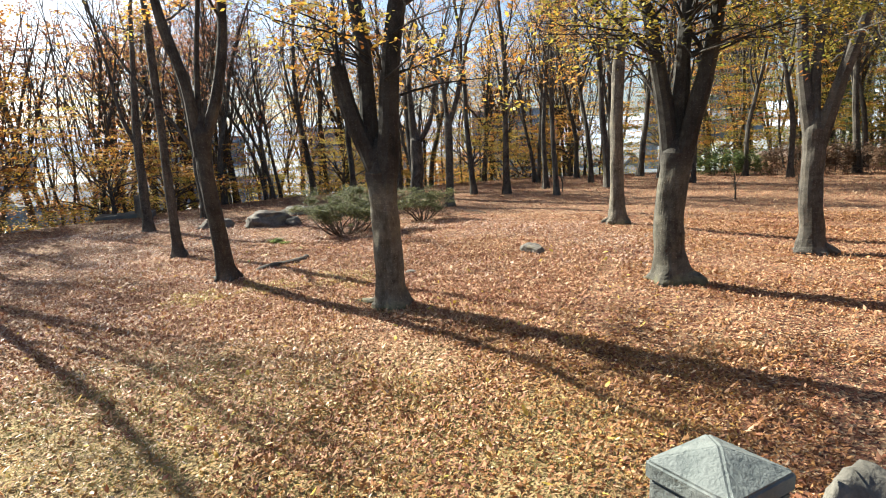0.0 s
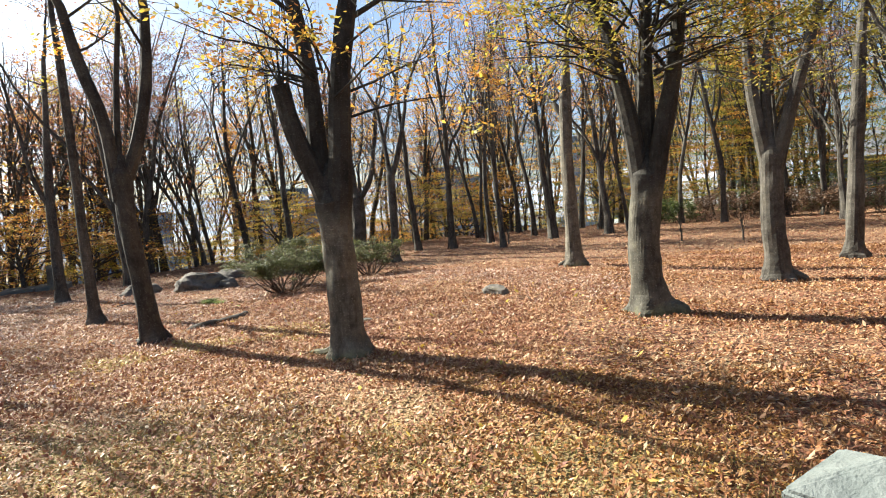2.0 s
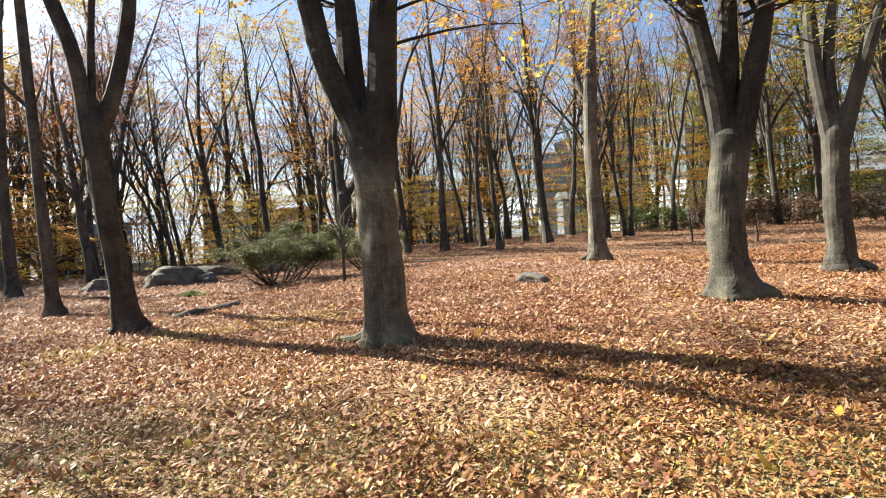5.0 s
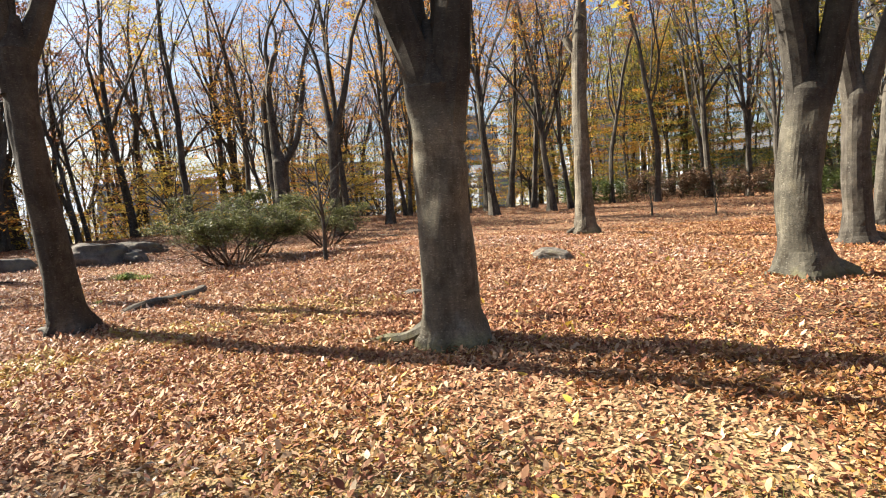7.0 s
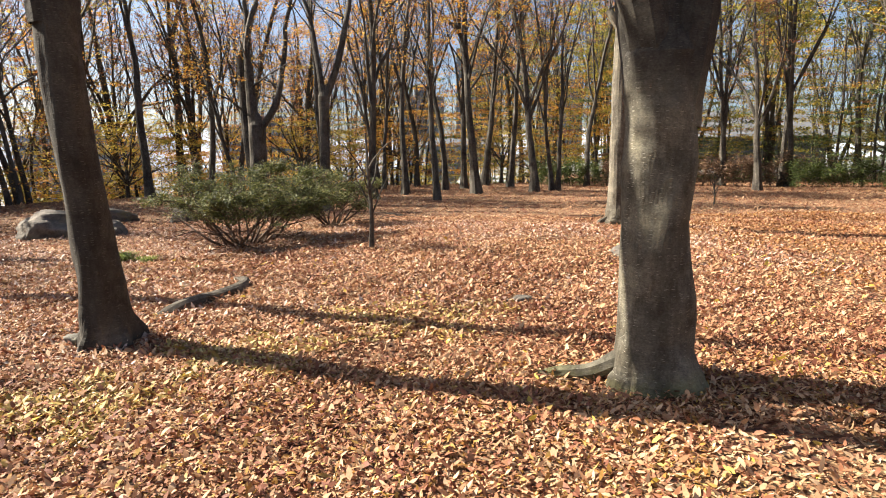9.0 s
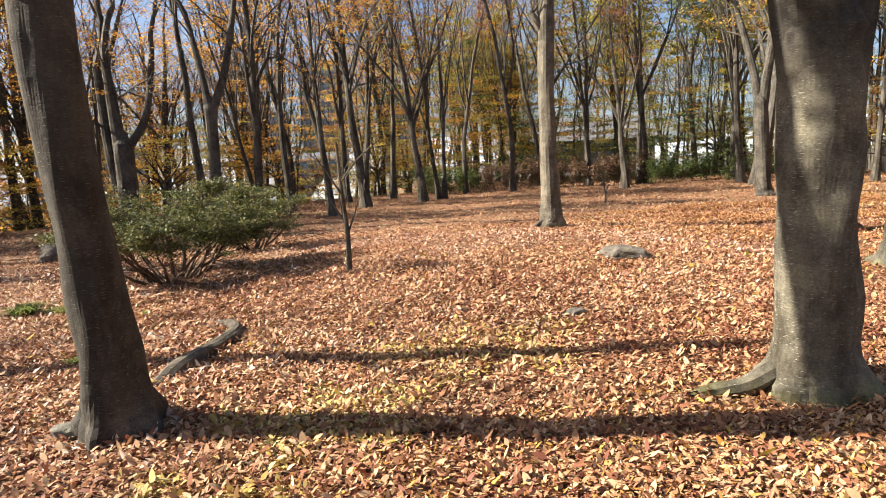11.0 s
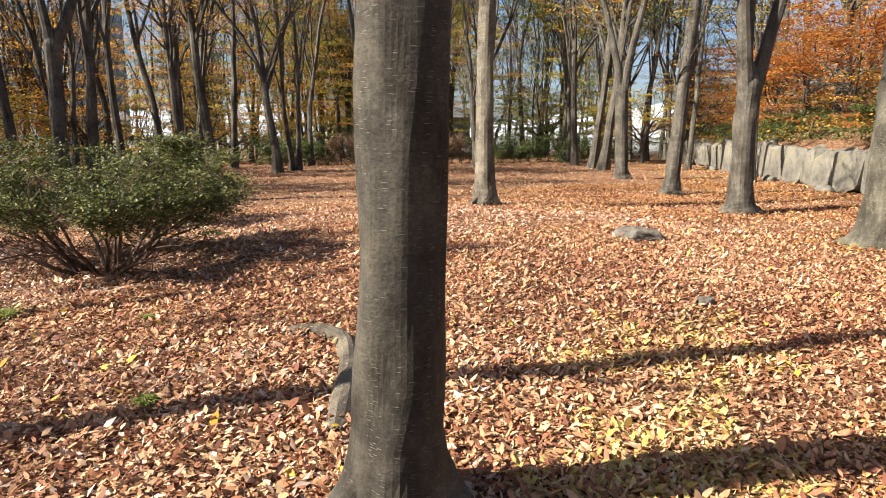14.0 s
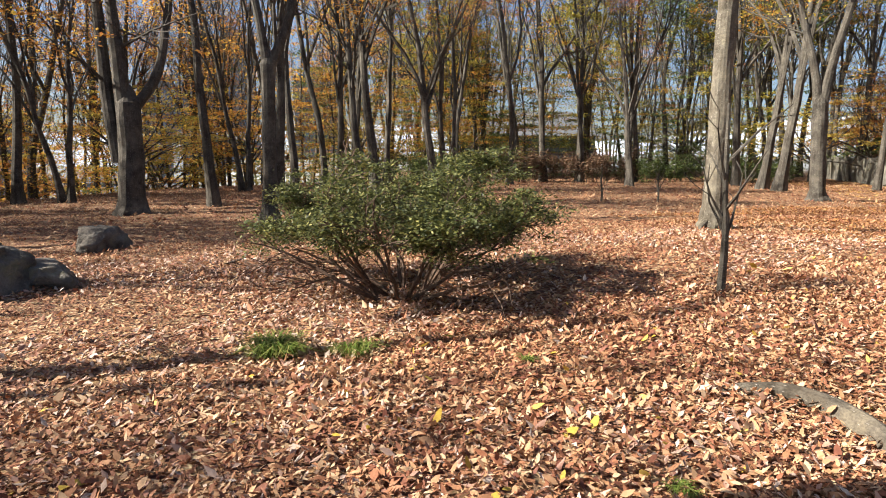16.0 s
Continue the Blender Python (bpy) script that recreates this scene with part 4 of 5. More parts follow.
def pole_wood(seed, count, label):
    """Slim far trees between the nearer ones: four grown, the rest copied."""
    rng = random.Random(seed)
    slim = []
    for k in range(4):
        base = new("slim_tree")
        w, tw = Wood(), Wood()
        line = smooth_line([Vector((rng.gauss(0, 0.12) * (z > 0), rng.gauss(0, 0.12) * (z > 0), z)) for z in (-0.2, 1.8, 3.6, 5.4, 7.2, 9.0, 10.5)], 3)
        w.tube(line, [0.085 * (1 - 0.88 * i / len(line)) for i in range(len(line))], 6, seed + k, 0.12)
        for j in range(13):
            q = line[4 + j]
            turn = j * 2.4 + rng.gauss(0, 0.4)
            grow(tw, [], q, Vector((math.cos(turn) * 0.6, math.sin(turn) * 0.6, 1)), (11 - q.z) * rng.uniform(0.3, 0.55) + 0.4, 0.026, 2, rng, 4, 0.07, (18, 44))
        part("trunk", w.mesh("trunk", BARK_DARK), base)
        tagged(part("branchwork", tw.mesh("branchwork", BARK_DARK), base), kind="stuff")
        slim.append(tagged(base, label, "tree", "slim woodland trees"))
    done = 0
    while done < count:
        a, e = radians(rng.choice((rng.uniform(0, 205), rng.uniform(0, 205), rng.uniform(100, 205)))), rng.uniform(2, 32)
        dx, dy = math.cos(a), math.sin(a)
        r = 15.0
        while float(edge_distance(4 + dx * r, 8 + dy * r)) < e:
            r += 0.6
        x, y = 4 + dx * r, 8 + dy * r
        s = (x - WALL_A.x) * WALL_OUT.x + (y - WALL_A.y) * WALL_OUT.y
        if -1.5 < s < 2.0 or (x < 2 and e > 13):
            continue
        z = gz(x, y)
        m = pose(x, y, z - 0.05, rng.gauss(0, 3), rng.gauss(0, 3), rng.uniform(0, 360))
        if done < 4:
            ob = slim[done]
            ob.matrix_basis = m
        else:
            ob = copy_thing(slim[done % 4], m)
        size = rng.uniform(0.75, 1.1)
        ob.scale = (size, size, size * (1.25 if y > 14 and x > -7 else 1.0) + max(0.0, -z) * 0.08)
        done += 1


pole_wood(601, 190, "slim grey bare tree in the wood beyond the clearing")
thicket("undergrowth", 611, 260, DRY_BROWN, 10, 115, 0.5, 26, 0.1, 1.6, 0.16, 60, "dry brown undergrowth below the trees")
thicket("undergrowth", 612, 420, GREEN, 15, 115, 2, 32, 0.2, 7.0, 0.18, 70, "dark green undergrowth of the far wood")
thicket("undergrowth", 613, 330, ORANGE, 60, 205, 1.0, 20, 0.8, 6.5, 0.11, 95, "orange leaf sprays of the far wood")
thicket("undergrowth", 614, 340, YELLOW, 20, 195, 1.0, 20, 0.8, 6.0, 0.11, 95, "yellow leaf sprays of the far wood")
thicket("undergrowth", 615, 750, RUSSET, 10, 208, 2, 30, 3.0, 12.0, 0.11, 80, "russet leaf sprays of the far wood")
thicket("undergrowth", 616, 560, YELLOW_GREEN, 15, 95, 1.5, 30, 1.0, 12.0, 0.13, 110, "yellow-green leaf sprays of the far wood")
thicket("undergrowth", 620, 330, YELLOW_GREEN, 88, 190, 0.6, 9, 0.0, 1.3, 0.1, 70, "low yellow-green undergrowth along the rim of the clearing")
thicket("undergrowth", 621, 260, GREEN, 30, 120, 1.0, 24, 0.0, 2.2, 0.14, 70, "dark green shrubs below the far trees")
thicket("undergrowth", 622, 420, RUSSET, 120, 208, 1.0, 12, 3.0, 8.5, 0.085, 90, "fine russet leaves and twig ends of the near wood")
thicket("undergrowth", 629, 240, ORANGE, 50, 112, 0.5, 10, 2.5, 8.5, 0.09, 120, "level sprays of orange leaves high on the trees behind")
thicket("undergrowth", 628, 260, GREEN, 12, 72, 0.5, 5, 0.0, 2.4, 0.09, 130, "dark green shrubs along the rim of the clearing")
thicket("undergrowth", 627, 140, GREEN, 25, 100, 0.4, 12, 2.0, 8.0, 0.14, 100, "level sprays of green leaves on the trees of the rim")
thicket("undergrowth", 625, 300, ORANGE, 66, 140, 0.4, 8, 2.0, 6.5, 0.1, 110, "level sprays of orange leaves on the trees of the rim")
thicket("undergrowth", 626, 380, YELLOW_GREEN, 5, 85, 0.4, 12, 2.0, 9.0, 0.095, 190, "level sprays of yellow-green leaves on the trees of the rim")
thicket("undergrowth", 623, 190, ORANGE, 92, 185, 0.5, 7, 0.9, 3.2, 0.09, 120, "level sprays of orange maple leaves along the rim")
thicket("undergrowth", 624, 190, YELLOW, 85, 180, 0.5, 7, 0.7, 2.8, 0.09, 120, "level sprays of yellow maple leaves along the rim")
thicket("bank_foliage", 617, 220, RED, 0, 90, 1, 9, 0.6, 4.0, 0.075, 240, "red and orange foliage on the bank above the wall", True)
thicket("bank_foliage", 618, 110, ORANGE, 0, 90, 1, 9, 0.2, 3.0, 0.075, 160, "orange foliage on the bank above the wall", True)
thicket("bank_foliage", 619, 380, GREEN, 0, 90, 1, 9, 0.05, 0.7, 0.1, 90, "green ground cover on the bank above the wall", True)


# ---- shrubs and small plants ----
def shrub(name, x, y, wide, tall, mat, seed, count, label, leaf=0.045, stems=11, level=True):
    rng = random.Random(seed)
    base = new(name)
    base.location = (x, y, gz(x, y))
    w, sites = Wood(), []
    for k in range(stems):
        a = k * 2.39996 + rng.gauss(0, 0.3)
        lean = rng.uniform(0.15, 1.0) ** 0.6 * 1.25
        q = Vector((math.cos(a), math.sin(a), 0)) * rng.uniform(0.03, 0.14) * wide
        q.z = -0.05
        grow(w, sites, q, Vector((math.cos(a) * lean * wide / tall, math.sin(a) * lean * wide / tall, 1)), tall * rng.uniform(0.75, 1.1), 0.024, 3 if tall > 0.95 and name == "yew_bush" else 2, rng, 5, 0.02, (25, 60), 0.3)
    tagged(part("thicket_wood", w.mesh("thicket_wood", STEM_BARK), base), kind="stuff")
    hi = [q for q in sites if tall * 0.36 < q.z < tall * 1.02 and math.hypot(q.x, q.y) < wide * 1.1 and noise.noise(q * 5.0 + Vector((seed, 0, 0))) > -0.12]
    part("foliage", leaf_cloud("foliage", hi, count, leaf, mat, seed, -0.3, 0.075, 0.38, 60), base)
    return tagged(base, label, "shrub")


shrub("yew_bush", -4.33, 6.0, 1.78, 1.26, BUSH_GREEN, 51, 62000, "spreading evergreen bush with bare dark stems below", 0.036, 22)
shrub("yew_bush", -3.35, 8.9, 1.1, 1.0, BUSH_GREEN, 52, 14000, "small open evergreen bush behind a sapling", 0.042, 11)


def hedge(name, x, y, heading, length, deep, tall, mat, seed, count, label, leaf=0.09):
    base = new(name)
    base.location = (x, y, gz(x, y) - 0.02)
    base.rotation_euler = (0, 0, radians(heading))
    rng = random.Random(seed)
    w, sites = Wood(), []
    n = int(length * 5)
    for k in range(n):
        q = Vector((length * (k + rng.random()) / n, rng.uniform(-deep, deep) * 0.45, -0.05))
        grow(w, sites, q, Vector((rng.gauss(0, 0.25), rng.gauss(0, 0.25), 1)), tall * rng.uniform(0.8, 1.08), 0.016, 1, rng, 4, 0.1, (15, 40))
    tagged(part("thicket_wood", w.mesh("thicket_wood", BARK_DARK), base), kind="stuff")
    part("foliage", leaf_cloud("foliage", sites, count, leaf, mat, seed, -0.2, 0.12, 0.7), base)
    tagged(base, label, "hedge")


hedge("hedge", 8.0, 28.2, -14, 8.5, 1.4, 1.3, DRY_BROWN, 61, 17000, "clipped hedge of dry brown twigs and leaves", 0.11)
hedge("hedge", 16.2, 26.0, -24, 8.0, 1.4, 1.1, GREEN, 62, 14000, "dark evergreen hedge along the wood", 0.11)
hedge("hedge", 4.4, 28.6, -6, 3.6, 1.2, 1.05, GREEN, 63, 7000, "dark evergreen hedge along the wood", 0.11)


def sapling(name, x, y, tall, seed, label, mat=None):
    rng = random.Random(seed)
    base = new(name)
    base.location = (x, y, gz(x, y))
    w, sites = Wood(), []
    line = smooth_line([Vector((0, 0, -0.05)), Vector((0.01, 0, tall * 0.3)), Vector((-0.02, 0.01, tall * 0.6)), Vector((-0.05, 0, tall))], 4)
    w.tube(line, [0.036 * (1 - 0.7 * i / len(line)) for i in range(len(line))], 8, seed, 0.15)
    for k in range(7):
        a = k * 2.4
        q = line[4 + k % 6]
        grow(w, sites, q, Vector((math.cos(a) * 0.55, math.sin(a) * 0.55, 1)), tall * rng.uniform(0.3, 0.5), 0.014, 1, rng, 5, 0.15)
    part("stem", w.mesh("stem", BARK), base)
    if mat:
        part("leaves", leaf_cloud("leaves", sites, 90, 0.07, mat, seed), base)
    tagged(base, label, "sapling")


sapling("sapling", -2.2, 4.32, 1.5, 71, "thin bare sapling with upright twigs", None)
sapling("sapling", 5.6, 15.5, 0.9, 72, "short bare sapling in the leaves")
sapling("sapling", -1.0, 19.0, 0.8, 73, "short bare sapling in the leaves")
sapling("sapling", 7.5, 15.2, 0.9, 74, "short bare sapling in the leaves")


def grass_tuft(x, y, seed, size, label, count=150):
    g = np.random.default_rng(seed)
    a = g.uniform(0, math.tau, count)
    r = size * 0.35 * np.sqrt(g.uniform(0, 1, count))
    c = np.stack([np.cos(a) * r, np.sin(a) * r, np.zeros(count)], 1)
    b = g.uniform(0, math.tau, count)
    d = np.stack([np.cos(b), np.sin(b), np.zeros(count)], 1)
    s = np.stack([-np.sin(b), np.cos(b), np.zeros(count)], 1) * 0.003
    ln = size * g.uniform(0.5, 1.0, (count, 1))
    upv = np.array([[0, 0, 1.0]])
    mid = c + d * ln * 0.35 + upv * ln * 0.4
    tip = c + d * ln * 0.9 + upv * ln * 0.3
    v = np.stack([c - s, c + s, mid - s, mid + s, tip], 1).reshape(-1, 3)
    k = np.arange(count)[:, None] * 5
    tris = np.concatenate([k + t for t in ((0, 1, 3), (0, 3, 2), (2, 3, 4))], 1).reshape(-1, 3)
    ob = tagged(new("grass_tuft", mesh_arrays("grass_tuft", v, tris, FRESH_GRASS)), label, "grass")
    ob.location = (x, y, gz(x, y))


grass_tuft(-5.66, 4.82, 81, 0.34, "green grass tuft among fallen leaves", 420)
grass_tuft(-5.2, 4.55, 82, 0.26, "small green grass tuft among fallen leaves", 120)
grass_tuft(-4.3, 3.9, 83, 0.1, "tiny grass tuft among fallen leaves", 60)
grass_tuft(-4.55, 2.4, 84, 0.12, "tiny grass tuft among fallen leaves", 70)


# ---- stones ----
def boulder(name, x, y, size, seed, mat, label, turn=0.0, sink=0.2, facets=0.35, flat=0.7):
    bm = bmesh.new()
    bmesh.ops.create_icosphere(bm, subdivisions=4, radius=0.55)
    rng = random.Random(seed)
    planes = [(Vector((0.1, -0.05, 1)).normalized(), 0.4), (Vector((0, 0, -1)), 0.35)]
    for k in range(11):
        a = rng.uniform(0, math.tau)
        planes.append((Vector((math.cos(a), math.sin(a), rng.uniform(-0.3, 0.8))).normalized(), rng.uniform(0.3, 0.46)))
    for v in bm.verts:
        p = v.co.copy()
        n1 = noise.noise(p * 2.2 + Vector((seed, 0, 0)))
        n2 = noise.cell(p * 2.6 + Vector((0, seed, 0)))
        n3 = noise.noise(p * 9 + Vector((0, 0, seed)))
        v.co = p * (1 + 0.35 * n1 + facets * 0.3 * (n2 - 0.5) + 0.09 * n3 + 0.05 * noise.noise(Vector((p.x * 3, p.y * 3, p.z * 16 + seed))))
        for way, off in planes:
            over = v.co.dot(way) - off
            if over > 0:
                v.co -= way * over * flat
        v.co *= 1 + 0.05 * n3 + 0.05 * noise.noise(p * 18) + 0.04 * noise.cell(Vector((p.x * 2, p.y * 2, p.z * 9 + seed)))
        v.co = Vector((v.co.x * size[0], v.co.y * size[1], v.co.z * size[2] * 1.3))
    me = bpy.data.meshes.new(name)
    bm.to_mesh(me)
    bm.free()
    me.polygons.foreach_set("use_smooth", [True] * len(me.polygons))
    me.materials.append(mat)
    ob = new(name, me)
    ob.location = (x, y, gz(x, y) + size[2] * (0.45 - sink))
    ob.rotation_euler = (0, 0, radians(turn))
    tagged(ob, label, "rock")


boulder("boulder", -8.25, 7.85, (1.9, 1.2, 0.62), 1.3, ROCK, "large dark weathered boulder half sunk in leaves", 15, flat=1.0)
boulder("boulder", -7.45, 8.15, (0.95, 0.7, 0.32), 6.1, ROCK, "dark weathered boulder beside a bush", -20, flat=1.0)
boulder("boulder", -9.9, 7.5, (1.1, 0.7, 0.4), 9.3, ROCK, "low pale rock beside the large boulder", 40)
boulder("boulder", -7.1, 11.1, (0.95, 0.6, 0.42), 2.7, ROCK, "blocky dark boulder lying on fallen leaves", 30, flat=1.0)
boulder("boulder", -9.2, 11.2, (1.8, 1.0, 0.35), 3.9, ROCK, "flat grey rock slab in the leaves", 10)
boulder("flat_stone", 1.15, 3.95, (0.68, 0.38, 0.17), 4.4, ROCK, "flat grey stone half buried in leaves", -28, 0.22, 0.1, 0.5)
boulder("flat_stone", -0.6, 1.91, (0.26, 0.16, 0.07), 7.7, ROCK, "thin grey stone among yellow leaves", 10, 0.2, 0.1, 0.6)
boulder("stone", -4.22, 1.02, (0.22, 0.16, 0.08), 5.2, WALLSTONE, "small mossy stone at the foot of a tree", 0)


def granite_post(x, y, side, tall, cap, turn, label):
    base = new("granite_post")
    base.location = (x, y, gz(x, y))
    base.rotation_euler = (0, 0, radians(turn))
    bm = bmesh.new()
    bmesh.ops.create_cube(bm, size=1)
    for v in bm.verts:
        v.co = Vector((v.co.x * (side - 0.03), v.co.y * (side - 0.03), (v.co.z + 0.5) * (tall + 0.1) - 0.1))
    bmesh.ops.bevel(bm, geom=bm.edges[:], offset=0.012, segments=2, affect="EDGES")
    me = bpy.data.meshes.new("shaft")
    bm.to_mesh(me)
    bm.free()
    me.materials.append(GRANITE)
    part("shaft", me, base)
    bm = bmesh.new()
    h = side / 2
    ring = [bm.verts.new((sx * h, sy * h, tall + z)) for z in (0.003, 0.1) for sx, sy in ((-1, -1), (1, -1), (1, 1), (-1, 1))]
    top = bm.verts.new((0, 0, tall + 0.1 + cap))
    bm.faces.new(ring[3::-1])
    for k in range(4):
        j = (k + 1) % 4
        bm.faces.new((ring[k], ring[j], ring[4 + j], ring[4 + k]))
        bm.faces.new((ring[4 + k], ring[4 + j], top))
    bmesh.ops.bevel(bm, geom=bm.edges[:], offset=0.012, segments=2, affect="EDGES")
    me = bpy.data.meshes.new("cap")
    bm.to_mesh(me)
    bm.free()
    me.materials.append(GRANITE)
    part("cap", me, base, "pale granite cap shaped as a low pyramid")
    tagged(base, label, "post")


granite_post(4.17, -4.97, 0.5, 0.71, 0.11, 52, "square pale granite post with a pyramid cap")
boulder("boulder", 4.85, -4.85, (0.9, 0.7, 1.0), 8.2, WALLSTONE, "brown boulder beside the granite post", 40)


def stump(x, y, r, tall, label):
    w = Wood()
    w.tube([Vector((0, 0, z)) for z in (-0.1, 0.02, 0.15, tall * 0.5, tall * 0.9, tall)], [r * 1.15, r * 1.1, r, r * 0.97, r * 0.95, r * 0.88], 14, 3.3, 0.1)
    ob = tagged(new("stone_bollard", w.mesh("stone_bollard", WALLSTONE)), label, "post")
    ob.location = (x, y, gz(x, y))


for a, sx in ((0.6, 0.9), (3.2, 0.6), (7.5, 0.8), (11.0, 0.7), (14.6, 0.9)):
    p = WALL_A + WALL_WAY * a - WALL_OUT * 0.75
    boulder("flat_stone", p.x, p.y, (sx, 0.45, 0.2), a, WALLSTONE, "low flat stone at the foot of the retaining wall", 47)

stump(-15.4, 9.7, 0.2, 0.85, "short grey stone bollard at the rim of the clearing")


def surface_root(label):
    w = Wood()
    pts = [Vector(q) for q in ((-3.95, 1.52, -0.12), (-3.74, 1.83, 0.0), (-3.52, 2.2, 0.02), (-3.38, 2.58, 0.02), (-3.44, 2.84, 0.02), (-3.62, 3.02, -0.03), (-3.76, 3.1, -0.08))]
    for p in pts:
        p.z += gz(p.x, p.y)
    line = smooth_line(pts, 5)
    w.tube(line, [0.078 - 0.035 * i / len(line) for i in range(len(line))], 12, 2.2, 0.25)
    tagged(new("tree_root", w.mesh("tree_root", ROOT_BARK)), label, "root")


def fallen_branch(x, y, turn, length, seed, label):
    rng = random.Random(seed)
    w = Wood()
    a = radians(turn)
    grow(w, [], Vector((0, 0, 0.02)), Vector((math.cos(a), math.sin(a), 0.06)), length, 0.018, 1, rng, 6, -0.02, (25, 55))
    ob = tagged(new("fallen_branch", w.mesh("fallen_branch", BARK_DARK)), label, "branch")
    ob.location = (x, y, gz(x, y))


for x, y, turn, length, seed in ((-3.0, 9.7, 20, 1.3, 1), (-2.0, 10.9, 160, 1.0, 2), (-5.6, 8.4, 60, 0.8, 3), (1.9, 10.4, 10, 0.9, 4), (-8.6, 5.2, 30, 0.9, 5)):
    fallen_branch(x, y, turn, length, seed, "thin dead branch lying on the fallen leaves")


surface_root("bare curved tree root rising out of the leaves")


def kerb():
    a, b = Vector((-21.5, 5.2)), Vector((-15.9, 9.9))
    way = (b - a).normalized()
    base = new("stone_kerb")
    base.location = (a.x, a.y, 0)
    base.rotation_euler = (0, 0, math.atan2(way.y, way.x))
    bm = bmesh.new()
    bmesh.ops.create_cube(bm, size=1)
    bmesh.ops.bevel(bm, geom=bm.edges[:], offset=0.03, segments=1, affect="EDGES")
    me = bpy.data.meshes.new("kerb_stone")
    bm.to_mesh(me)
    bm.free()
    me.materials.append(GRANITE)
    x = 0.0
    while x < (b - a).length:
        ob = part("kerb_stone", me, base)
        p = a + way * (x + 0.5)
        ob.location = (x + 0.5, 0, gz(p.x, p.y) + 0.06)
        ob.scale = (0.98, 1.3, 0.24)
        x += 1.0
    tagged(base, "pale granite kerb along the rim of the clearing", "kerb", kind="structure")


kerb()


# ---- retaining wall ----
def retaining_wall():
    base = new("retaining_wall")
    base.location = (WALL_A.x - WALL_WAY.x * 2, WALL_A.y - WALL_WAY.y * 2, 0)
    base.rotation_euler = (0, 0, math.atan2(WALL_WAY.y, WALL_WAY.x))
    rng = random.Random(91)
    meshes = []
    for k in range(7):
        bm = bmesh.new()
        bmesh.ops.create_cube(bm, size=1)
        for v in bm.verts:
            v.co += Vector((rng.gauss(0, 0.13), rng.gauss(0, 0.09), rng.gauss(0, 0.1)))
        bmesh.ops.bevel(bm, geom=bm.edges[:], offset=0.07, segments=1, affect="EDGES")
        me = bpy.data.meshes.new("wall_stone")
        bm.to_mesh(me)
        bm.free()
        me.materials.append(WALLSTONE)
        meshes.append(me)
    for row, (z, tall) in enumerate(((0.5, 1.0),)):
        x = -0.3 * row
        while x < 31:
            wd = rng.uniform(0.6, 1.5)
            ob = part("wall_stone", rng.choice(meshes), base)
            ob.location = (x + wd / 2, rng.gauss(0, 0.03) - 0.06 * row, z - 0.05)
            ob.scale = (wd * 0.97, 0.6, tall * rng.uniform(0.95, 1.3))
            ob.rotation_euler = (0, rng.gauss(0, 0.13), math.pi * rng.randrange(2))
            x += wd
    tagged(base, "low retaining wall of rough pale stones below a planted bank", "wall", kind="structure")


retaining_wall()
rng = random.Random(5)
for k in range(12):
    a = k * 2.3
    x = WALL_A.x + WALL_WAY.x * a + WALL_OUT.x * rng.uniform(0.8, 2.0)
    y = WALL_A.y + WALL_WAY.y * a + WALL_OUT.y * rng.uniform(0.8, 2.0)
    shrub("bank_shrub", x, y, 1.1, rng.uniform(0.8, 1.2), GREEN if k % 3 else DRY_BROWN, 300 + k, 4500, "low green shrub on the bank above the wall" if k % 3 else "dry brown shrub on the bank above the wall", 0.08, 8)


# ---- distance ----
def far_block(x, y, z, wide, deep, tall, turn, floors, bays, label):
    base = new("apartment_building")
    base.location = (x, y, z)
    base.rotation_euler = (0, 0, radians(turn))
    bm = bmesh.new()
    bmesh.ops.create_cube(bm, size=1)
    for v in bm.verts:
        v.co = Vector((v.co.x * wide, v.co.y * deep, (v.co.z + 0.5) * tall))
    me = bpy.data.meshes.new("wall")
    bm.to_mesh(me)
    bm.free()
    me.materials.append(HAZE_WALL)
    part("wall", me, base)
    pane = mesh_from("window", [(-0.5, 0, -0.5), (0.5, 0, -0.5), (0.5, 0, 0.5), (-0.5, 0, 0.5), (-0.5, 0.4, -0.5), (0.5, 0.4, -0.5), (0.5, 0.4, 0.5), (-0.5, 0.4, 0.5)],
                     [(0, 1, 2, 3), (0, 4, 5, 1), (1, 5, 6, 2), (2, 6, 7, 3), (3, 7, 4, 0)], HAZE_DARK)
    for i in range(floors):
        for j in range(bays):
            ob = part("window", pane, base)
            ob.location = (wide * ((j + 0.5) / bays - 0.5), -deep / 2 - 0.05, tall * (i + 0.5) / floors)
            ob.scale = (wide / bays * 0.6, 0.4, tall / floors * 0.5)
    roof = mesh_from("roof", [(-wide * 0.15, -2, tall), (wide * 0.15, -2, tall), (wide * 0.15, 2, tall), (-wide * 0.15, 2, tall), (-wide * 0.15, -2, tall + 4), (wide * 0.15, -2, tall + 4), (wide * 0.15, 2, tall + 4), (-wide * 0.15, 2, tall + 4)],
                     [(0, 1, 5, 4), (1, 2, 6, 5), (2, 3, 7, 6), (3, 0, 4, 7), (4, 5, 6, 7)], HAZE_WALL)
    part("roof", roof, base)
    tagged(base, label, "building")


for x, y, tall, wide, turn in ((-2, 230, 40, 16, 5), (22, 260, 46, 18, -5), (-60, 240, 30, 34, 10), (-120, 220, 26, 40, 25), (-170, 180, 24, 36, 40), (60, 280, 36, 20, -8), (-210, 120, 22, 40, 60)):
    far_block(x, y, gz(x, y) - 1, wide, 12, tall, turn, 8, 6, "pale apartment block hazy in the distance beyond the trees")


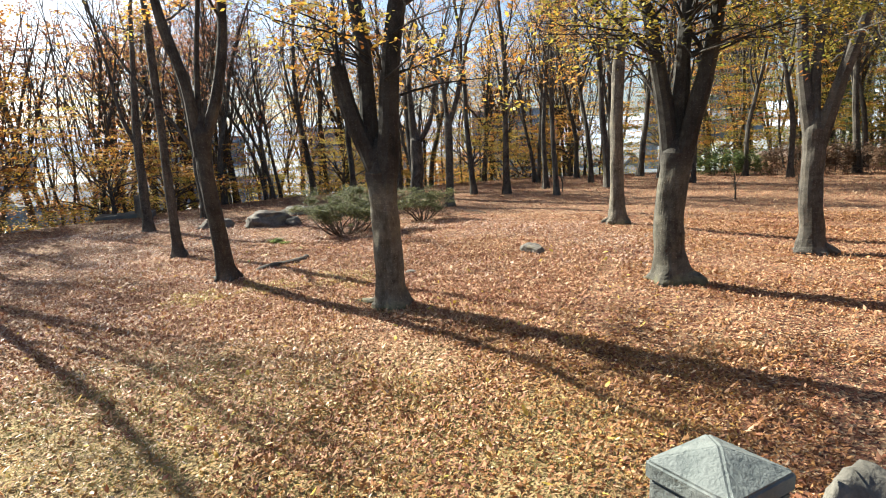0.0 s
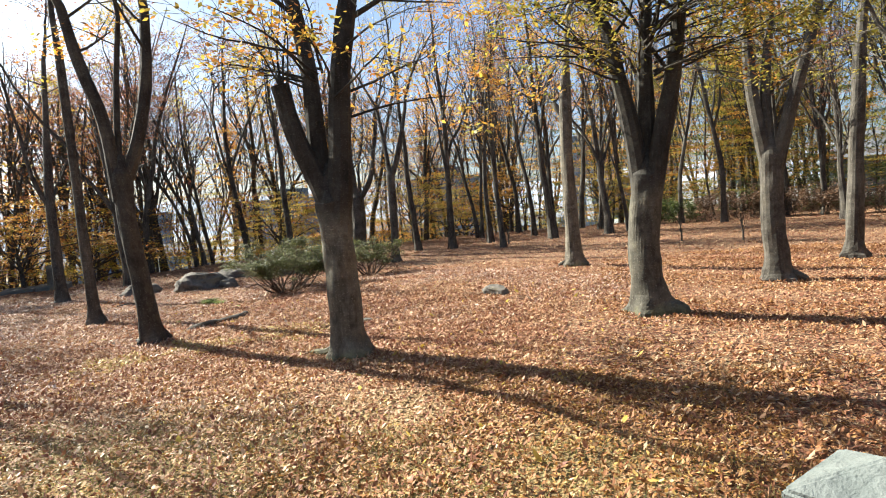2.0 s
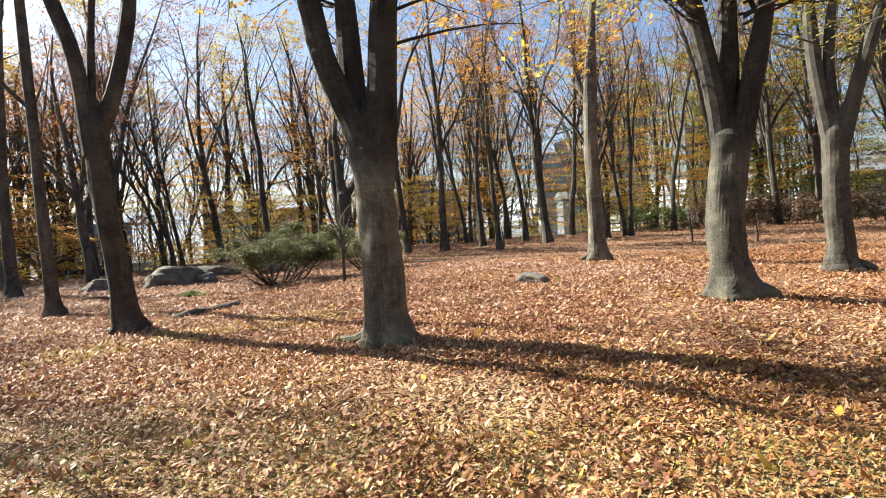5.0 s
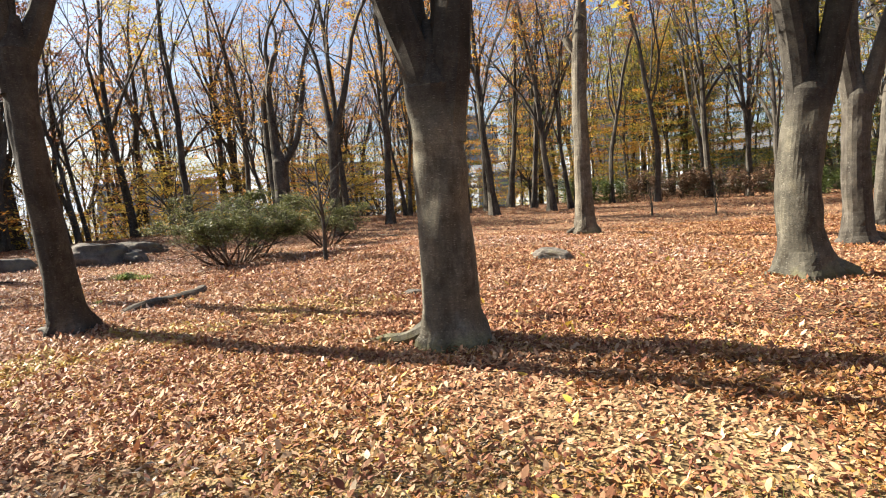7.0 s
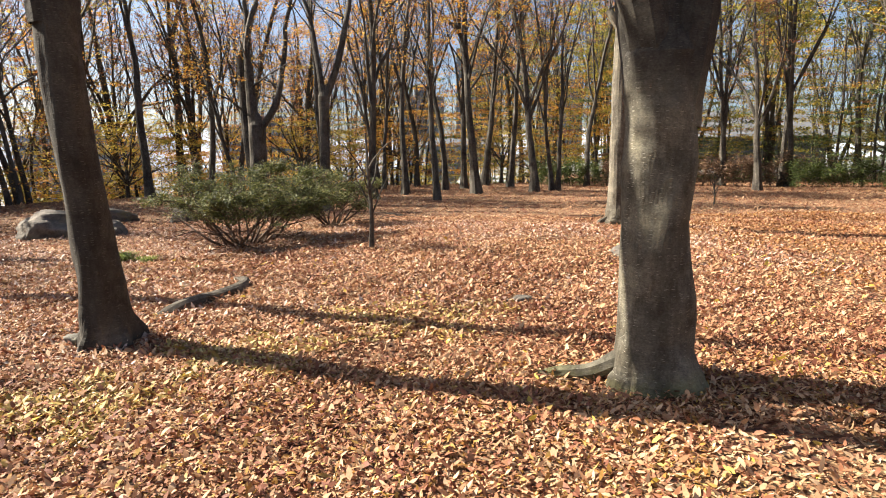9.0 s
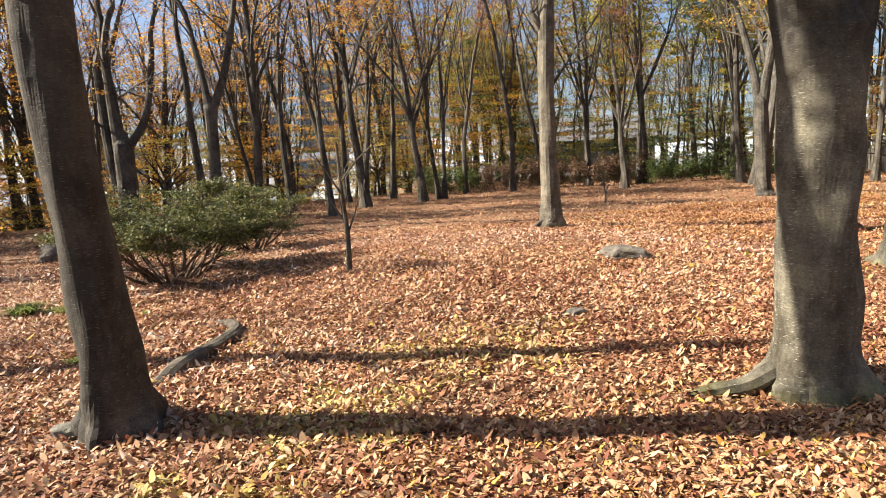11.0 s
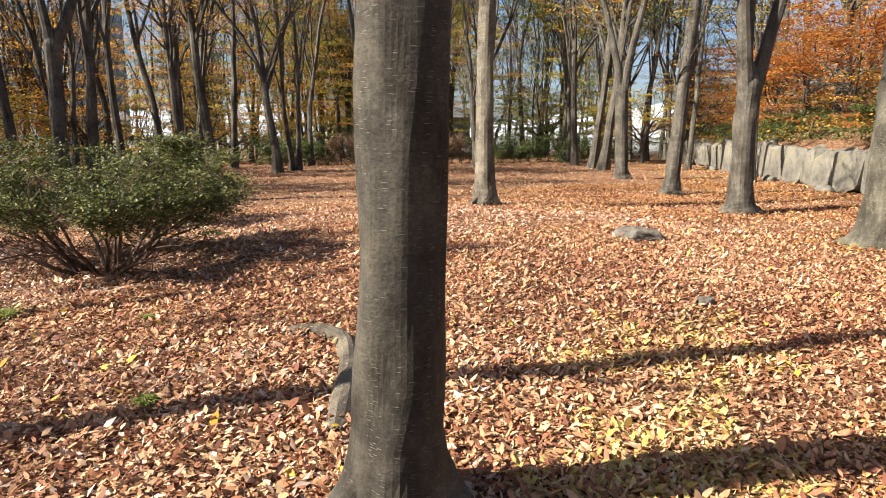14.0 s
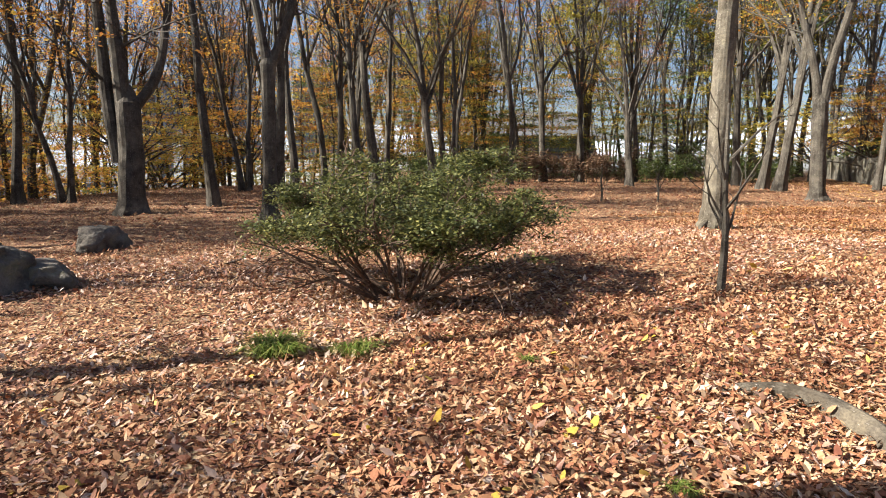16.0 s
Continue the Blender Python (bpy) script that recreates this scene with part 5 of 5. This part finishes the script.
def house(x, y, turn, wide, deep, tall, label):
    base = new("house")
    base.location = (x, y, gz(x, y) - 0.3)
    base.rotation_euler = (0, 0, radians(turn))
    w, d = wide / 2, deep / 2
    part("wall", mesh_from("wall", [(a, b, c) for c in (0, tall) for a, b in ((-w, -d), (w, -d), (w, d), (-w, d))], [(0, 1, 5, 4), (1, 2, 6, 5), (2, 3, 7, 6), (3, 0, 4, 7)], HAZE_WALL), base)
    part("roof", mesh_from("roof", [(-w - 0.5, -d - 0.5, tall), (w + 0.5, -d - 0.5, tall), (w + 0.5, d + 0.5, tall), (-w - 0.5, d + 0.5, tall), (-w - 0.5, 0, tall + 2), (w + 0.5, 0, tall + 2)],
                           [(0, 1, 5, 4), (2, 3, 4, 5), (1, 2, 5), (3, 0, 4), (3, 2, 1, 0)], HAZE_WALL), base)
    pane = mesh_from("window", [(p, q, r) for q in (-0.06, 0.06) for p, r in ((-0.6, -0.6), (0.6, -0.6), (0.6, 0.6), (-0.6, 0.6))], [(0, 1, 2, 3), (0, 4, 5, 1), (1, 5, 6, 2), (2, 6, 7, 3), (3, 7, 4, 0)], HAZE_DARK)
    for k in range(int(wide / 3)):
        for z in np.arange(1.6, tall - 0.8, 3.0):
            part("window", pane, base).location = (-w + 1.5 + 3 * k, -d - 0.02, float(z))
    tagged(base, label, "building")


rng = random.Random(77)
for k in range(34):
    a, r = radians(rng.uniform(84, 178)), rng.uniform(72, 190)
    house(4 + math.cos(a) * r, 8 + math.sin(a) * r, math.degrees(a) - 90 + rng.uniform(-25, 25), rng.uniform(9, 20), rng.uniform(8, 12), rng.choice((5.5, 6, 9, 12)), "pale town house seen hazily between the trees")


def hall():
    base = new("park_building")
    x, y = 34, 66
    base.location = (x, y, gz(x, y))
    base.rotation_euler = (0, 0, radians(-25))
    part("wall", mesh_from("wall", [(a, b, c) for c in (0, 3.6) for a, b in ((-8, -4), (8, -4), (8, 4), (-8, 4))], [(0, 1, 5, 4), (1, 2, 6, 5), (2, 3, 7, 6), (3, 0, 4, 7)], ROOF), base)
    part("roof", mesh_from("roof", [(-9, -5, 3.6), (9, -5, 3.6), (9, 5, 3.6), (-9, 5, 3.6), (-6, 0, 6.6), (6, 0, 6.6)], [(0, 1, 5, 4), (1, 2, 5), (2, 3, 4, 5), (3, 0, 4), (3, 2, 1, 0)], ROOF), base)
    tagged(base, "low park building with a dark hipped roof behind trees", "building")


hall()


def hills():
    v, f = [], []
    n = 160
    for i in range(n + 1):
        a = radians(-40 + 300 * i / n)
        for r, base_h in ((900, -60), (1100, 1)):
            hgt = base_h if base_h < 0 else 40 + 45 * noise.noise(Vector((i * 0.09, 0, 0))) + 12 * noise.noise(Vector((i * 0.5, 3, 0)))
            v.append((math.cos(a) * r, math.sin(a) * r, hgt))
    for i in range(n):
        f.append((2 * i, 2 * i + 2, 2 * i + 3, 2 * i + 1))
    tagged(new("backdrop", mesh_from("backdrop", v, f, HILL, True)), "blue hills beyond the town, haze put into their colour", "hills", kind="structure")


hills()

# ---- fallen leaves ----
def on_turf(x, y):
    return np.hypot(x - 0.7, (y + 4.0) * 1.1) + 0.8 * np.sin(x * 1.3) * np.sin(y * 1.7 + 1) < 3.6


def sown(x, y, share):
    """True for all places off the turf, and for a share of those on it."""
    return ~on_turf(x, y) | (np.mod(x * 7919.3 + y * 104.7, 1) < share)


litter("fallen_leaves", 401, 290000, (-7.2, 2.6, -4.4, 4.8), 0.041, 6, "curled brown, orange and pale fallen leaves covering the ground", lambda x, y: sown(x, y, 0.5))
litter("fallen_leaves", 402, 230000, (-11, 10, -6.6, 11), 0.047, 4, "thick brown and orange fallen leaves over the clearing",
       lambda x, y: ~((x > -7.2) & (x < 2.6) & (y < 4.8) & (y > -4.4)) & sown(x, y, 0.4))
litter("fallen_leaves", 403, 130000, (-20, 26, -6.6, 34), 0.066, 4, "brown fallen leaves spread to the edge of the wood",
       lambda x, y: ~((x > -11) & (x < 10) & (y < 11)))
litter("pale_leaves", 405, 18000, (-5.5, 0.3, -7, -1.7), 0.038, 6, "bleached pale fallen leaves over dry turf", lambda x, y: np.sin(x * 1.6 + 2) * np.sin(y * 2.1 + x * 0.4) > -0.5, PALE_LITTER)
litter("rosy_leaves", 407, 80000, (-14, -3.5, -3, 9.5), 0.046, 4, "bleached rosy fallen leaves on the brown ones", lambda x, y: np.sin(x * 1.2 + 0.4) * np.sin(y * 1.5 + x * 0.3) > -0.4, ROSY_LITTER)
litter("rosy_leaves", 408, 22000, (-4, 4, 1.5, 9), 0.046, 4, "bleached rosy fallen leaves on the brown ones", lambda x, y: np.sin(x * 1.4 + 1) * np.sin(y * 1.2 - x * 0.4) > -0.3, ROSY_LITTER)
litter("golden_leaves", 409, 9000, (8, 26, 3, 23), 0.075, 4, "golden fallen leaves along the foot of the wall", lambda x, y: ((x - WALL_A.x) * WALL_OUT.x + (y - WALL_A.y) * WALL_OUT.y) > -4.0, GOLD_LITTER)
litter("rust_leaves", 410, 32000, (0.7, 5.2, -5.6, -0.6), 0.043, 4, "deep orange-brown fallen leaves over dry turf", lambda x, y: np.sin(x * 1.3) * np.sin(y * 1.1 + x * 0.5) > -0.75, RUST_LITTER)
# darker leaves banded along the shadow heading, partly in place of tree shade
litter("rust_leaves", 411, 60000, (3.0, 14, -1, 12), 0.052, 4, "deep orange-brown fallen leaves in bands, partly standing for tree shade", lambda x, y: np.sin(x * 0.7 + y * 1.9) > -0.6, RUST_LITTER)
litter("golden_leaves", 406, 52000, (-4.5, 4.5, -7.0, 0.4), 0.034, 6, "golden-brown fallen leaves mixed with orange ones", lambda x, y: np.sin(x * 1.1 + 0.6) * np.sin(y * 1.4 + x * 0.5) > -0.45, GOLD_LITTER)
litter("yellow_leaves", 404, 1300, (-7, 4, -5, 5), 0.06, 6, "scattered bright yellow fallen leaves", None, YELLOW_LITTER)
for k, (cx, cy, r) in enumerate(((-1.6, 1.45, 1.0), (-2.8, 0.65, 0.75), (-3.62, -0.22, 0.7))):
    litter("straw_leaves", 420 + k, 5200, (cx - r, cx + r, cy - r, cy + r), 0.042, 6, "patch of straw-yellow leaves and dry grass on brown ones",
           lambda x, y, cx=cx, cy=cy, r=r: np.hypot(x - cx, (y - cy) * 1.4) < r * (0.75 + 0.25 * np.sin(np.arctan2(y - cy, x - cx) * 5)), STRAW_LITTER)


def turf(seed, clumps, per, label):
    g = np.random.default_rng(seed)
    cx, cy = g.uniform(-3.4, 4.4, clumps), g.uniform(-7.0, -2.5, clumps)
    ok = on_turf(cx, cy)
    cx, cy = np.repeat(cx[ok], per), np.repeat(cy[ok], per)
    n = len(cx)
    x, y = cx + g.normal(0, 0.11, n), cy + g.normal(0, 0.11, n)
    c = np.stack([x, y, ground_height(x, y)], 1)
    a = g.uniform(0, math.tau, n)
    d = np.stack([np.cos(a), np.sin(a), np.zeros(n)], 1)
    side = np.stack([-np.sin(a), np.cos(a), np.zeros(n)], 1) * 0.0022
    ln = g.uniform(0.04, 0.1, (n, 1))
    upv = np.array([[0, 0, 1.0]])
    v = np.stack([c - side, c + side, c + d * ln * 0.5 + upv * ln * g.uniform(0.3, 0.8, (n, 1))], 1).reshape(-1, 3)
    tris = np.arange(3 * n).reshape(-1, 3)
    tagged(new("dry_grass", mesh_arrays("dry_grass", v, tris, GRASS)), label, "grass", kind="stuff")


turf(430, 1700, 26, "short dry yellow-green grass between fallen leaves")
